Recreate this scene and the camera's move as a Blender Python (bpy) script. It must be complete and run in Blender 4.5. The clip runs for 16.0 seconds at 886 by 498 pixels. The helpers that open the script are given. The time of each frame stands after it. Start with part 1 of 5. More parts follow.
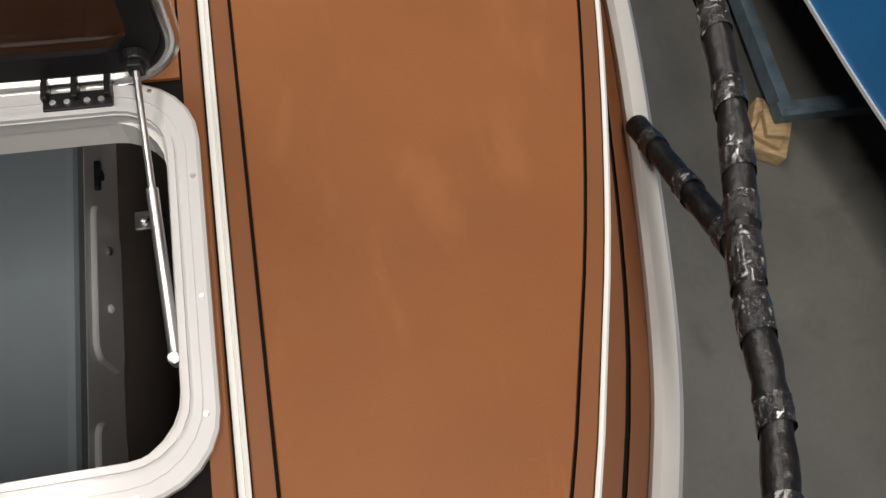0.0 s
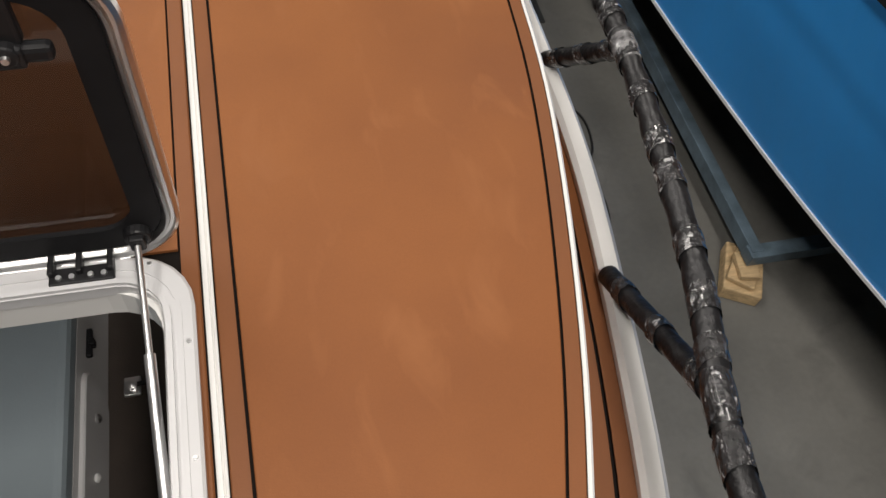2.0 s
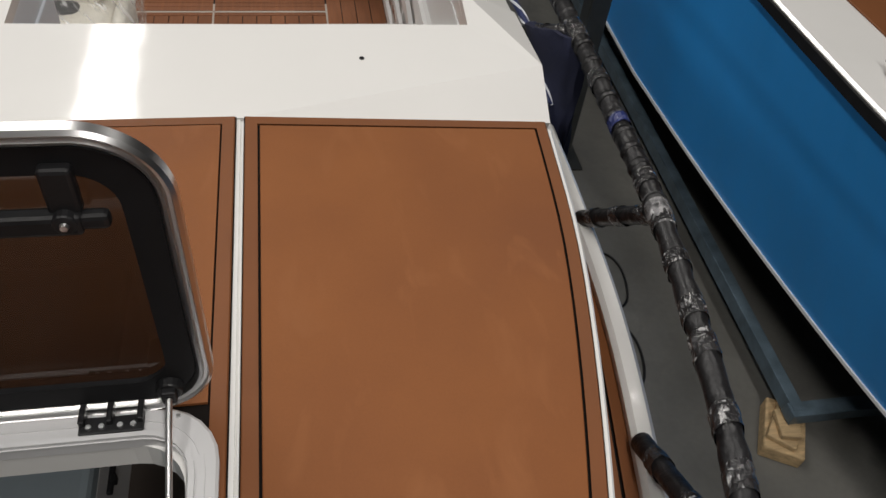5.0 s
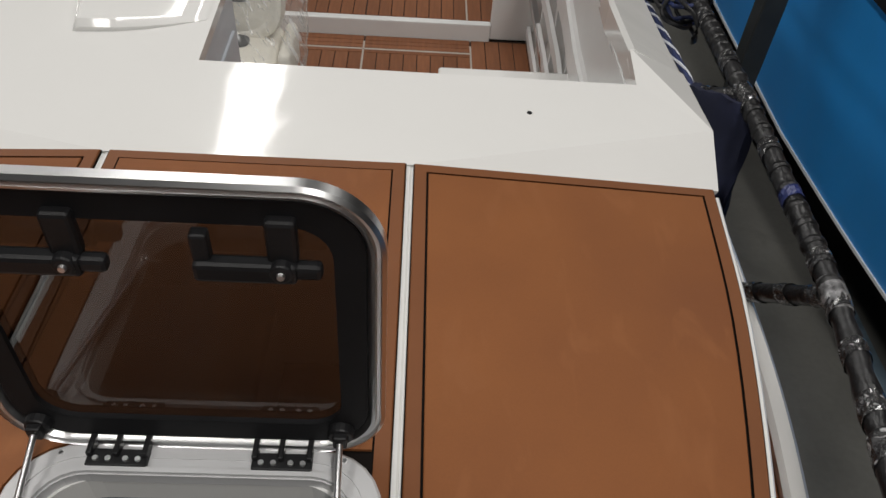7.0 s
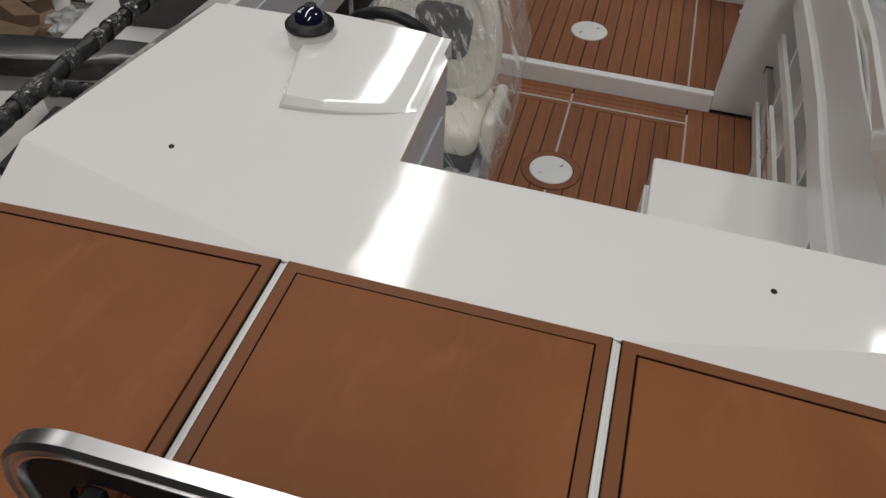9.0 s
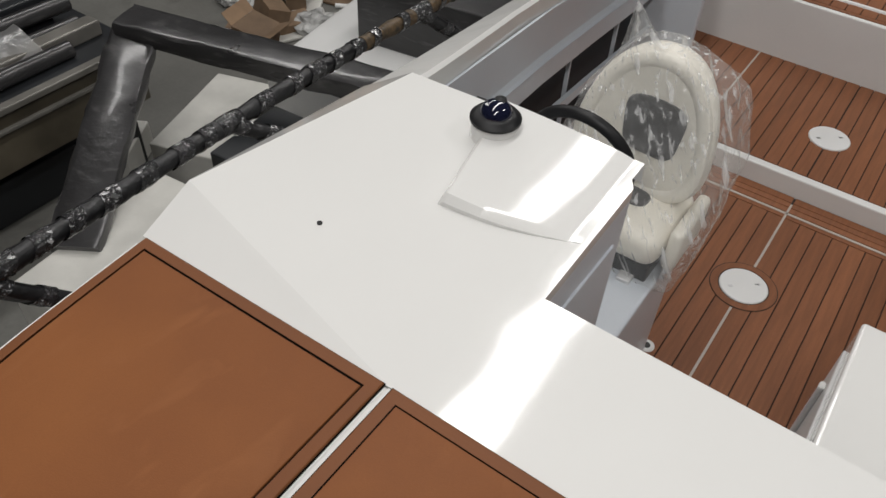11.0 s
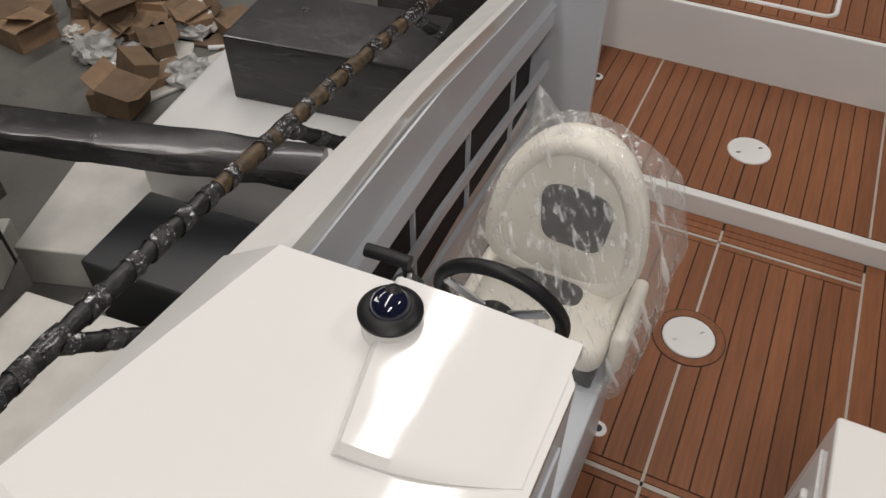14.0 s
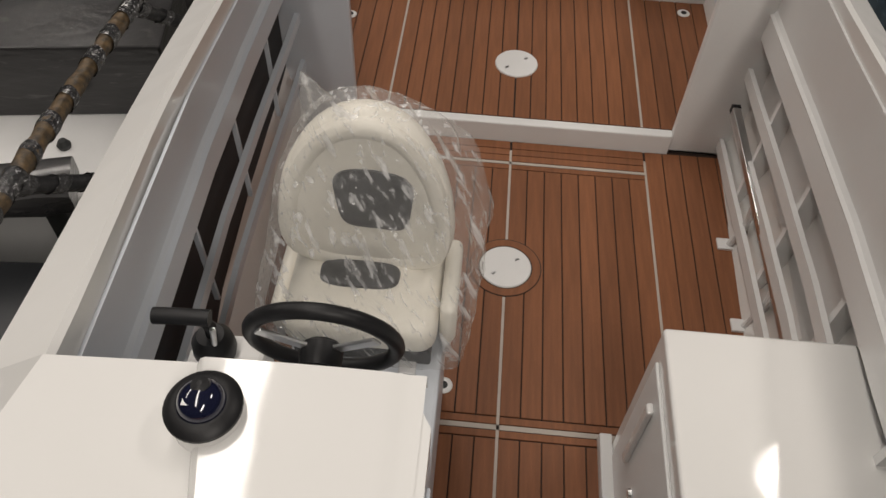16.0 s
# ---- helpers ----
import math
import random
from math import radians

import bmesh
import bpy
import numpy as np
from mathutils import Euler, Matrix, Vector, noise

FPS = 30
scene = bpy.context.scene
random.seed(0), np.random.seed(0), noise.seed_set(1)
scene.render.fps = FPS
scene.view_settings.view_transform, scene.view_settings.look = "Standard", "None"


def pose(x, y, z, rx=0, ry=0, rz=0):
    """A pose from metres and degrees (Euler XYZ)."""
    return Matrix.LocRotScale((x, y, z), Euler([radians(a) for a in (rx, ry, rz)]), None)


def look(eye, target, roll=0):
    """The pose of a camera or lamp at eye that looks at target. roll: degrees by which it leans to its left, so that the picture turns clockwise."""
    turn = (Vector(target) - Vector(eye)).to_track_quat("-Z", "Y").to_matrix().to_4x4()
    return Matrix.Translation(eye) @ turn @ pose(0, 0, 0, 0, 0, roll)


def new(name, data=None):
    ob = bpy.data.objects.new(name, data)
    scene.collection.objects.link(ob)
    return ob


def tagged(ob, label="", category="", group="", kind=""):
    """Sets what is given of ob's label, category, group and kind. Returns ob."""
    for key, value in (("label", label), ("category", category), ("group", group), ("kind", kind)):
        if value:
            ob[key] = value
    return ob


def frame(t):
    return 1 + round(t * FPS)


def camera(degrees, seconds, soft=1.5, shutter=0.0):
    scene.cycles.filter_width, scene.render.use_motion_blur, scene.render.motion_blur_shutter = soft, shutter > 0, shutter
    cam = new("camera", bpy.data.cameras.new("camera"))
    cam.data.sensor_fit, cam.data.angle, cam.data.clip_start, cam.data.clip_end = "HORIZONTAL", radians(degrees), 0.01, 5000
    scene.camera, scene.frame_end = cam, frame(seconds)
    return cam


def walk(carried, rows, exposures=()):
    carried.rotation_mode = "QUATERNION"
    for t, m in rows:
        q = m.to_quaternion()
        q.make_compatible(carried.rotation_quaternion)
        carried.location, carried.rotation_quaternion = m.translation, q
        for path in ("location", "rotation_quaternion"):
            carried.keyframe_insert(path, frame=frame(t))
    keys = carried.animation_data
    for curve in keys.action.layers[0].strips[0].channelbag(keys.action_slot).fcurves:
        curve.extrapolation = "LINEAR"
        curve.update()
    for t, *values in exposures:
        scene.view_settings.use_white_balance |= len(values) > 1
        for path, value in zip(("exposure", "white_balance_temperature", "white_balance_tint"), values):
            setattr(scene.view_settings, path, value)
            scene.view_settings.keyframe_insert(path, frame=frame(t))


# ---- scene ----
cam = camera(59.5, 16.0)
PATH = [
    (0, (0.418, -1.302, 0.91), (0.745, -0.6, -0.934), 15.8),
    (0.5, (0.41, -1.326, 0.924), (0.756, -0.527, -0.876), 13.3),
    (1, (0.411, -1.329, 0.946), (0.786, -0.44, -0.806), 12.1),
    (1.5, (0.412, -1.327, 0.953), (0.813, -0.353, -0.747), 11.3),
    (2, (0.413, -1.326, 0.965), (0.824, -0.288, -0.694), 10.5),
    (2.5, (0.416, -1.326, 0.977), (0.823, -0.222, -0.641), 9.7),
    (3, (0.423, -1.327, 0.989), (0.816, -0.163, -0.589), 9.2),
    (3.5, (0.432, -1.323, 0.997), (0.814, -0.114, -0.55), 9.2),
    (4, (0.433, -1.309, 0.999), (0.806, -0.06, -0.519), 8.9),
    (6.5, (0.347, -1.275, 1.013), (0.548, 0.114, -0.412), 5.9),
    (7, (0.314, -1.25, 1.017), (0.402, 0.155, -0.404), 4.9),
    (7.5, (0.274, -1.172, 1.004), (0.263, 0.27, -0.382), 4.3),
    (8, (0.215, -1.049, 1.013), (0.103, 0.358, -0.404), 4.1),
    (10.5, (0.198, -0.696, 1.095), (-0.474, 0.555, -0.313), 2.6),
    (11, (0.18, -0.606, 1.101), (-0.596, 0.586, -0.305), 3.3),
    (11.5, (0.173, -0.571, 1.126), (-0.685, 0.566, -0.278), 2.6),
    (12, (0.165, -0.475, 1.131), (-0.78, 0.636, -0.237), 1.4),
    (12.5, (0.174, -0.364, 1.151), (-0.788, 0.758, -0.197), 0.6),
    (13, (0.161, -0.269, 1.15), (-0.754, 0.856, -0.227), -0.9),
    (13.5, (0.056, -0.159, 1.142), (-0.694, 1.04, -0.272), 0.0),
    (14, (-0.071, -0.083, 1.145), (-0.669, 1.181, -0.285), 0.3),
    (14.5, (-0.161, -0.004, 1.154), (-0.59, 1.291, -0.308), 0.1),
    (15, (-0.169, 0.065, 1.143), (-0.441, 1.336, -0.376), 1.5),
    (15.5, (-0.155, 0.127, 1.146), (-0.342, 1.377, -0.404), 2.3),
    (16, (-0.154, 0.161, 1.151), (-0.223, 1.415, -0.406), 2.5),
]
walk(cam, [(t, look(eye, target, roll)) for t, eye, target, roll in PATH],
     [(0, -0.05, 6900, 12), (2, 0.10, 6800, 12), (3.5, -0.05, 6750, 11), (4.2, -0.25, 6700, 11), (6.5, -0.55, 6500, 10), (7.2, -0.58, 6500, 10), (8.2, -0.98, 6500, 10),
      (10.5, -0.58, 6400, 10), (12.5, -0.40, 6600, 12), (14, -0.46, 6700, 13), (16, -0.58, 6950, 13)])

from mathutils.bvhtree import BVHTree

# ---- light ----
world = bpy.data.worlds.new("hall_air")
scene.world = world
world.use_nodes = True
wbg = world.node_tree.nodes["Background"]
wbg.inputs[0].default_value = (0.80, 0.88, 1.0, 1)
wbg.inputs[1].default_value = 0.006


def ceiling_lamp(x, y, z, sx, sy, watts, tint=(1, 0.975, 0.94)):
    data = bpy.data.lights.new("ceiling_lamp", "AREA")
    data.shape, data.size, data.size_y, data.energy, data.color = "RECTANGLE", sx, sy, watts, tint
    ob = new("lamp_light", data)
    ob.matrix_world = pose(x, y, z)
    return ob


CEIL = 4.6
FLOOR = -2.3
# long strips of light under the roof, running fore and aft
STRIPS = ((-1.40, 3.2, 0.46, 10.6, 310), (-6.2, 5.4, 0.46, 8.4, 280), (1.30, -3.7, 0.46, 5.0, 290), (3.05, 2.75, 0.46, 1.6, 95))
for lx, ly, wide, long, watts in STRIPS:
    ceiling_lamp(lx, ly, CEIL - 0.16, wide, long, watts)


# ---- materials ----
def mat(name, color, rough=0.5, metal=0.0, var=0.12, scale=8.0, fine=0.0, fine_scale=120.0, bump=0.0, bump_scale=60.0,
        coat=0.0, second=None, stretch=(1, 1, 1), spec=0.5, island=0.0, rough_var=0.08, detail=5.0, scuff_glint=None, scuff_glint_scale=5.0, scuff_glint_stretch=(1, 1, 1), scuff_glint_at=0.62, bump_detail=6.0):
    """Principled surface with stains at one scale, grain at another and fine relief."""
    m = bpy.data.materials.new(name)
    m.use_nodes = True
    nt = m.node_tree
    n, l = nt.nodes, nt.links
    b = n["Principled BSDF"]
    b.inputs["Metallic"].default_value = metal
    b.inputs["Coat Weight"].default_value = coat
    b.inputs["Coat Roughness"].default_value = 0.08
    b.inputs["Specular IOR Level"].default_value = spec
    tc = n.new("ShaderNodeTexCoord")
    mp = n.new("ShaderNodeMapping")
    mp.inputs["Scale"].default_value = stretch
    l.new(tc.outputs["Object"], mp.inputs["Vector"])
    big = n.new("ShaderNodeTexNoise")
    big.inputs["Scale"].default_value = scale
    big.inputs["Detail"].default_value = detail
    l.new(mp.outputs["Vector"], big.inputs["Vector"])
    ramp = n.new("ShaderNodeMapRange")
    ramp.inputs["From Min"].default_value, ramp.inputs["From Max"].default_value = 0.3, 0.7
    l.new(big.outputs["Fac"], ramp.inputs["Value"])
    mix = n.new("ShaderNodeMix")
    mix.data_type = "RGBA"
    c = Vector(color[:3])
    second = second or tuple(c * (1 + var))
    mix.inputs["A"].default_value = (*(c * (1 - var)), 1)
    mix.inputs["B"].default_value = (*second, 1)
    l.new(ramp.outputs["Result"], mix.inputs["Factor"])
    col = mix.outputs["Result"]
    grain = n.new("ShaderNodeTexNoise")
    grain.inputs["Scale"].default_value = fine_scale
    grain.inputs["Detail"].default_value = 3.0
    l.new(mp.outputs["Vector"], grain.inputs["Vector"])
    if fine > 0:
        mr = n.new("ShaderNodeMapRange")
        mr.inputs["To Min"].default_value, mr.inputs["To Max"].default_value = 1 - fine, 1 + fine
        l.new(grain.outputs["Fac"], mr.inputs["Value"])
        hv = n.new("ShaderNodeHueSaturation")
        l.new(mr.outputs["Result"], hv.inputs["Value"])
        l.new(col, hv.inputs["Color"])
        col = hv.outputs["Color"]
    # thresholded flecks: scuffs on worn surfaces, painted white glints on the tape
    if scuff_glint:
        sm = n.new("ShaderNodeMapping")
        sm.inputs["Scale"].default_value = scuff_glint_stretch
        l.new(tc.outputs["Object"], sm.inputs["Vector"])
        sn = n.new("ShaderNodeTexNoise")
        sn.inputs["Scale"].default_value = scuff_glint_scale
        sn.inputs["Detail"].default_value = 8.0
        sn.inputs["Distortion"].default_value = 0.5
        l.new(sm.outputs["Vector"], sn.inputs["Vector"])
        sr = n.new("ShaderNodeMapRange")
        sr.inputs["From Min"].default_value, sr.inputs["From Max"].default_value = scuff_glint_at, scuff_glint_at + 0.16
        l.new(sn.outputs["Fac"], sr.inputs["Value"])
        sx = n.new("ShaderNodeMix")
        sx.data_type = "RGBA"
        sx.inputs["B"].default_value = (*scuff_glint, 1)
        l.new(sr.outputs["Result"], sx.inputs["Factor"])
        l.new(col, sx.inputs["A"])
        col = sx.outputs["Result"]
    if island > 0:
        info = n.new("ShaderNodeObjectInfo")
        mi = n.new("ShaderNodeMapRange")
        mi.inputs["To Min"].default_value, mi.inputs["To Max"].default_value = 1 - island, 1 + island
        l.new(info.outputs["Random"], mi.inputs["Value"])
        hi = n.new("ShaderNodeHueSaturation")
        l.new(mi.outputs["Result"], hi.inputs["Value"])
        l.new(col, hi.inputs["Color"])
        col = hi.outputs["Color"]
    l.new(col, b.inputs["Base Color"])
    rr = n.new("ShaderNodeMapRange")
    rr.inputs["To Min"].default_value, rr.inputs["To Max"].default_value = max(0.02, rough - rough_var), min(1, rough + rough_var)
    l.new(big.outputs["Fac"], rr.inputs["Value"])
    l.new(rr.outputs["Result"], b.inputs["Roughness"])
    if bump > 0:
        bt = n.new("ShaderNodeTexNoise")
        bt.inputs["Scale"].default_value = bump_scale
        bt.inputs["Detail"].default_value = bump_detail
        l.new(mp.outputs["Vector"], bt.inputs["Vector"])
        bn = n.new("ShaderNodeBump")
        bn.inputs["Strength"].default_value = bump
        bn.inputs["Distance"].default_value = 0.01
        l.new(bt.outputs["Fac"], bn.inputs["Height"])
        l.new(bn.outputs["Normal"], b.inputs["Normal"])
    return m


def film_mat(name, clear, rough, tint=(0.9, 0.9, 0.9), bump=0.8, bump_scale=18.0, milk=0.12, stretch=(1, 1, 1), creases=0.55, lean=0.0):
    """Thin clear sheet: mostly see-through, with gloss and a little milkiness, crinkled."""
    m = bpy.data.materials.new(name)
    m.use_nodes = True
    nt = m.node_tree
    n, l = nt.nodes, nt.links
    n.remove(n["Principled BSDF"])
    out = n["Material Output"]
    tr = n.new("ShaderNodeBsdfTransparent")
    tr.inputs[0].default_value = (*tint, 1)
    gl = n.new("ShaderNodeBsdfGlossy")
    gl.inputs["Roughness"].default_value = rough
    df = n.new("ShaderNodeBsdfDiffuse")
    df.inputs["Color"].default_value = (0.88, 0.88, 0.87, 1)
    tc = n.new("ShaderNodeTexCoord")
    nz = n.new("ShaderNodeTexNoise")
    nz.inputs["Scale"].default_value = bump_scale
    nz.inputs["Detail"].default_value = 3.0
    nz.inputs["Distortion"].default_value = 0.5
    mp = n.new("ShaderNodeMapping")
    mp.inputs["Scale"].default_value = stretch
    mp.vector_type = "POINT"
    ro = n.new("ShaderNodeMapping")
    ro.inputs["Rotation"].default_value = (0, radians(lean), 0)
    l.new(tc.outputs["Object"], ro.inputs["Vector"])
    l.new(ro.outputs["Vector"], mp.inputs["Vector"])
    l.new(mp.outputs["Vector"], nz.inputs["Vector"])
    bp = n.new("ShaderNodeBump")
    bp.inputs["Strength"].default_value = bump
    bp.inputs["Distance"].default_value = 0.02
    l.new(nz.outputs["Fac"], bp.inputs["Height"])
    l.new(bp.outputs["Normal"], gl.inputs["Normal"])
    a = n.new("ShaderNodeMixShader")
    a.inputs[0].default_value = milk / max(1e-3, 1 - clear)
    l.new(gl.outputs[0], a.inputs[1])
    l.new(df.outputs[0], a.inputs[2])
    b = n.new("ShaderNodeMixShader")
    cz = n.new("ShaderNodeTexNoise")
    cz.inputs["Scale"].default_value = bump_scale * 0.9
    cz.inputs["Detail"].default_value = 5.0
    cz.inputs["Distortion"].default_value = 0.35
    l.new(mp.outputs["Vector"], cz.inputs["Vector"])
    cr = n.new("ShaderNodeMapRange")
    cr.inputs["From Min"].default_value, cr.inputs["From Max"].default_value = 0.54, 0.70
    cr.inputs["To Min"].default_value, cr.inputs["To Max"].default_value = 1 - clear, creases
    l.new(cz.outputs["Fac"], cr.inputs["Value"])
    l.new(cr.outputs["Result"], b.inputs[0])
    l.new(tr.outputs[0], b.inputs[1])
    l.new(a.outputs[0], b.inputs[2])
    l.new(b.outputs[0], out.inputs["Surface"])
    return m


def smoked_mat():
    m = bpy.data.materials.new("smoked_acrylic")
    m.use_nodes = True
    nt = m.node_tree
    n, l = nt.nodes, nt.links
    n.remove(n["Principled BSDF"])
    tr = n.new("ShaderNodeBsdfTransparent")
    tr.inputs[0].default_value = (0.37, 0.375, 0.38, 1)
    gl = n.new("ShaderNodeBsdfGlossy")
    gl.inputs["Roughness"].default_value = 0.03
    lw = n.new("ShaderNodeLayerWeight")
    lw.inputs["Blend"].default_value = 0.5
    pw = n.new("ShaderNodeMath")
    pw.operation = "POWER"
    pw.inputs[1].default_value = 4.0
    l.new(lw.outputs["Facing"], pw.inputs[0])
    fr = n.new("ShaderNodeMapRange")
    fr.inputs["To Min"].default_value, fr.inputs["To Max"].default_value = 0.06, 0.7
    l.new(pw.outputs[0], fr.inputs["Value"])
    mx = n.new("ShaderNodeMixShader")
    l.new(fr.outputs["Result"], mx.inputs[0])
    l.new(tr.outputs[0], mx.inputs[1])
    l.new(gl.outputs[0], mx.inputs[2])
    l.new(mx.outputs[0], n["Material Output"].inputs["Surface"])
    return m


M_PAD = mat("brown_foam_deck_pad", (0.196, 0.067, 0.022), 0.55, var=0.07, second=(0.245, 0.089, 0.028), scale=2.4, detail=7.0, rough_var=0.12, scuff_glint=(0.252, 0.095, 0.033), scuff_glint_scale=11.0, scuff_glint_stretch=(1.3, 0.5, 1), scuff_glint_at=0.56, fine=0.06, fine_scale=260, bump=0.10, bump_scale=500, spec=0.24)
M_PADEDGE = mat("brown_foam_pad_border", (0.174, 0.061, 0.019), 0.55, var=0.08, scale=5, fine=0.05, fine_scale=260, bump=0.08, bump_scale=500, spec=0.35)
M_GROOVE = mat("black_groove", (0.008, 0.006, 0.005), 0.8, spec=0.1)
M_WHITE = mat("white_gelcoat", (0.77, 0.765, 0.745), 0.07, var=0.025, scale=1.5, coat=0.4, bump=0.20, bump_scale=6.5, bump_detail=1.0, rough_var=0.03)
M_WHITEMAT = mat("white_satin_gelcoat", (0.74, 0.74, 0.73), 0.32, var=0.03, scale=3, fine=0.02, bump=0.03, bump_scale=20)
# the cool grey includes the shade of the port cockpit side
M_GREYSIDE = mat("shaded_grey_gelcoat", (0.60, 0.635, 0.68), 0.34, var=0.04, scale=2, fine=0.02, bump=0.02, bump_scale=6, coat=0.2)
M_TEAK = mat("brown_foam_plank", (0.222, 0.086, 0.038), 0.55, var=0.16, scale=5, fine=0.16, fine_scale=70, stretch=(9, 0.7, 1), bump=0.12, bump_scale=160, island=0.10, spec=0.35)
M_SEAM = mat("dark_plank_seam", (0.022, 0.012, 0.008), 0.7)
M_LINE = mat("pale_joint_line", (0.44, 0.39, 0.34), 0.5, var=0.08)
M_ALU = mat("brushed_aluminium", (0.66, 0.66, 0.66), 0.30, metal=1.0, var=0.02, scale=4)
M_ALUWHITE = mat("white_coated_frame", (0.60, 0.60, 0.605), 0.22, var=0.03, scale=6, coat=0.2)
M_BLACK = mat("black_plastic", (0.010, 0.010, 0.011), 0.45, spec=0.35, var=0.2, scale=30, bump=0.05, bump_scale=200)
M_RUBBER = mat("black_rubber_gasket", (0.009, 0.009, 0.010), 0.6, var=0.2, scale=30, spec=0.2)
M_SMOKED = smoked_mat()
M_CHROME = mat("polished_steel", (0.80, 0.80, 0.80), 0.34, metal=1.0, var=0.04)
M_CREAM = mat("cream_vinyl", (0.86, 0.825, 0.74), 0.42, var=0.06, scale=5, fine=0.03, bump=0.08, bump_scale=120)
M_DARKMESH = mat("dark_seat_insert", (0.03, 0.03, 0.032), 0.45, var=0.2, scale=20, bump=0.2, bump_scale=60)
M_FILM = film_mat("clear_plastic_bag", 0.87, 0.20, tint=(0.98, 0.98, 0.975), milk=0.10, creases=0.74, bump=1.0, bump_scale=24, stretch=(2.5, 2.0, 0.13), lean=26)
M_WRAP = mat("black_foam_wrap", (0.011, 0.011, 0.012), 0.36, var=0.3, scale=14, bump=0.55, bump_scale=38, rough_var=0.15)
M_CAMO = mat("mottled_brown_wrap", (0.03, 0.022, 0.013), 0.5, var=0.4, scale=60, second=(0.125, 0.080, 0.038), bump=0.5, bump_scale=45)
# the white flecks are glints of crinkled tape, painted into the colour
M_TAPE = mat("clear_tape_painted_glints", (0.022, 0.022, 0.024), 0.14, var=0.4, scale=40, second=(0.035, 0.035, 0.037), bump=1.0, bump_scale=70, coat=0.6, scuff_glint=(0.75, 0.75, 0.76), scuff_glint_scale=62, scuff_glint_stretch=(1, 1, 1.4), scuff_glint_at=0.605)
M_FOIL = mat("crinkled_silver_tape", (0.16, 0.16, 0.165), 0.25, metal=0.4, var=0.6, scale=45, second=(0.42, 0.42, 0.43), bump=1.0, bump_scale=70)
M_NAVYTAPE = mat("navy_tape", (0.02, 0.03, 0.12), 0.35, var=0.2, scale=20)
M_BLUE = mat("blue_gelcoat", (0.026, 0.33, 0.84), 0.42, var=0.06, scale=2.0, fine=0.02, bump=0.02, bump_scale=6, coat=0.05)
M_STEEL = mat("blue_grey_painted_steel", (0.12, 0.17, 0.21), 0.35, metal=0.3, var=0.3, scale=9, fine=0.1, bump=0.1, bump_scale=40)
M_DARKSTEEL = mat("dark_painted_steel", (0.035, 0.037, 0.036), 0.45, var=0.25, scale=8, bump=0.1, bump_scale=40)
M_WOOD = mat("raw_pine_block", (0.52, 0.37, 0.20), 0.75, var=0.25, scale=6, fine=0.2, fine_scale=40, stretch=(1, 8, 8), bump=0.4, bump_scale=50)
M_CONC = mat("worn_concrete", (0.15, 0.148, 0.135), 0.6, var=0.28, scale=1.1, fine=0.12, fine_scale=30, bump=0.12, bump_scale=25, detail=8.0, scuff_glint=(0.118, 0.116, 0.106), scuff_glint_scale=4.3, scuff_glint_at=0.57)
M_HULLDARK = mat("dark_bottom_paint", (0.02, 0.022, 0.025), 0.4, var=0.2, scale=3)
M_FRAMEWRAP = mat("grey_film_wrapped_frame", (0.034, 0.033, 0.034), 0.30, var=0.25, scale=3, stretch=(1, 1, 3), bump=0.5, bump_scale=9, coat=0.3, scuff_glint=(0.10, 0.098, 0.096), scuff_glint_scale=16, scuff_glint_stretch=(0.35, 0.5, 2.0), scuff_glint_at=0.60)
M_BERTH = mat("grey_vinyl_berth", (0.28, 0.335, 0.365), 0.45, var=0.08, scale=3, bump=0.05, bump_scale=80)
M_LOCKER = mat("pale_grey_liner", (0.62, 0.62, 0.62), 0.35, var=0.05, scale=4)
M_CABFLOOR = mat("dark_brown_carpet", (0.055, 0.042, 0.034), 0.85, var=0.15, scale=10, bump=0.2, bump_scale=200)
# near-black colour standing for the shade inside the port pockets
M_POCKETSHADE = mat("pocket_shade_lining", (0.022, 0.023, 0.026), 0.7, var=0.2, scale=6, bump=0.1, bump_scale=80)
M_LIP = mat("dull_pale_metal", (0.22, 0.21, 0.19), 0.4, metal=0.4, var=0.2, scale=6)
M_DRAPE = film_mat("dusty_plastic_sheet", 0.72, 0.30, tint=(0.88, 0.88, 0.87), milk=0.12, creases=0.34, bump=0.9, bump_scale=7, stretch=(1, 1.6, 1))
M_PACKFILM = mat("crumpled_packing_film", (0.42, 0.42, 0.41), 0.25, var=0.4, scale=9, bump=0.8, bump_scale=30, coat=0.4)
M_CARD = mat("brown_cardboard", (0.235, 0.155, 0.095), 0.75, var=0.2, scale=7, fine=0.06, bump=0.08, bump_scale=30, island=0.45)
M_FOAM = mat("white_foam_board", (0.62, 0.61, 0.57), 0.6, var=0.12, scale=4, bump=0.1, bump_scale=40)
M_OLIVE = mat("olive_brown_painted_box", (0.10, 0.085, 0.06), 0.5, var=0.35, scale=3, bump=0.1, bump_scale=20)
M_WALL = mat("grey_hall_cladding", (0.10, 0.103, 0.105), 0.6, var=0.12, scale=0.7, bump=0.05, bump_scale=5)
M_ROPE = mat("navy_rope", (0.015, 0.025, 0.09), 0.6, var=0.3, scale=30, bump=0.5, bump_scale=80)
M_ROPEW = mat("white_rope_strand", (0.6, 0.62, 0.66), 0.6, var=0.15, scale=30)
M_NAVY = mat("navy_cloth", (0.006, 0.009, 0.032), 0.8, var=0.3, scale=8, bump=0.5, bump_scale=20)
M_GLOBE = mat("dark_compass_globe", (0.01, 0.012, 0.03), 0.06, var=0.1, coat=1.0)


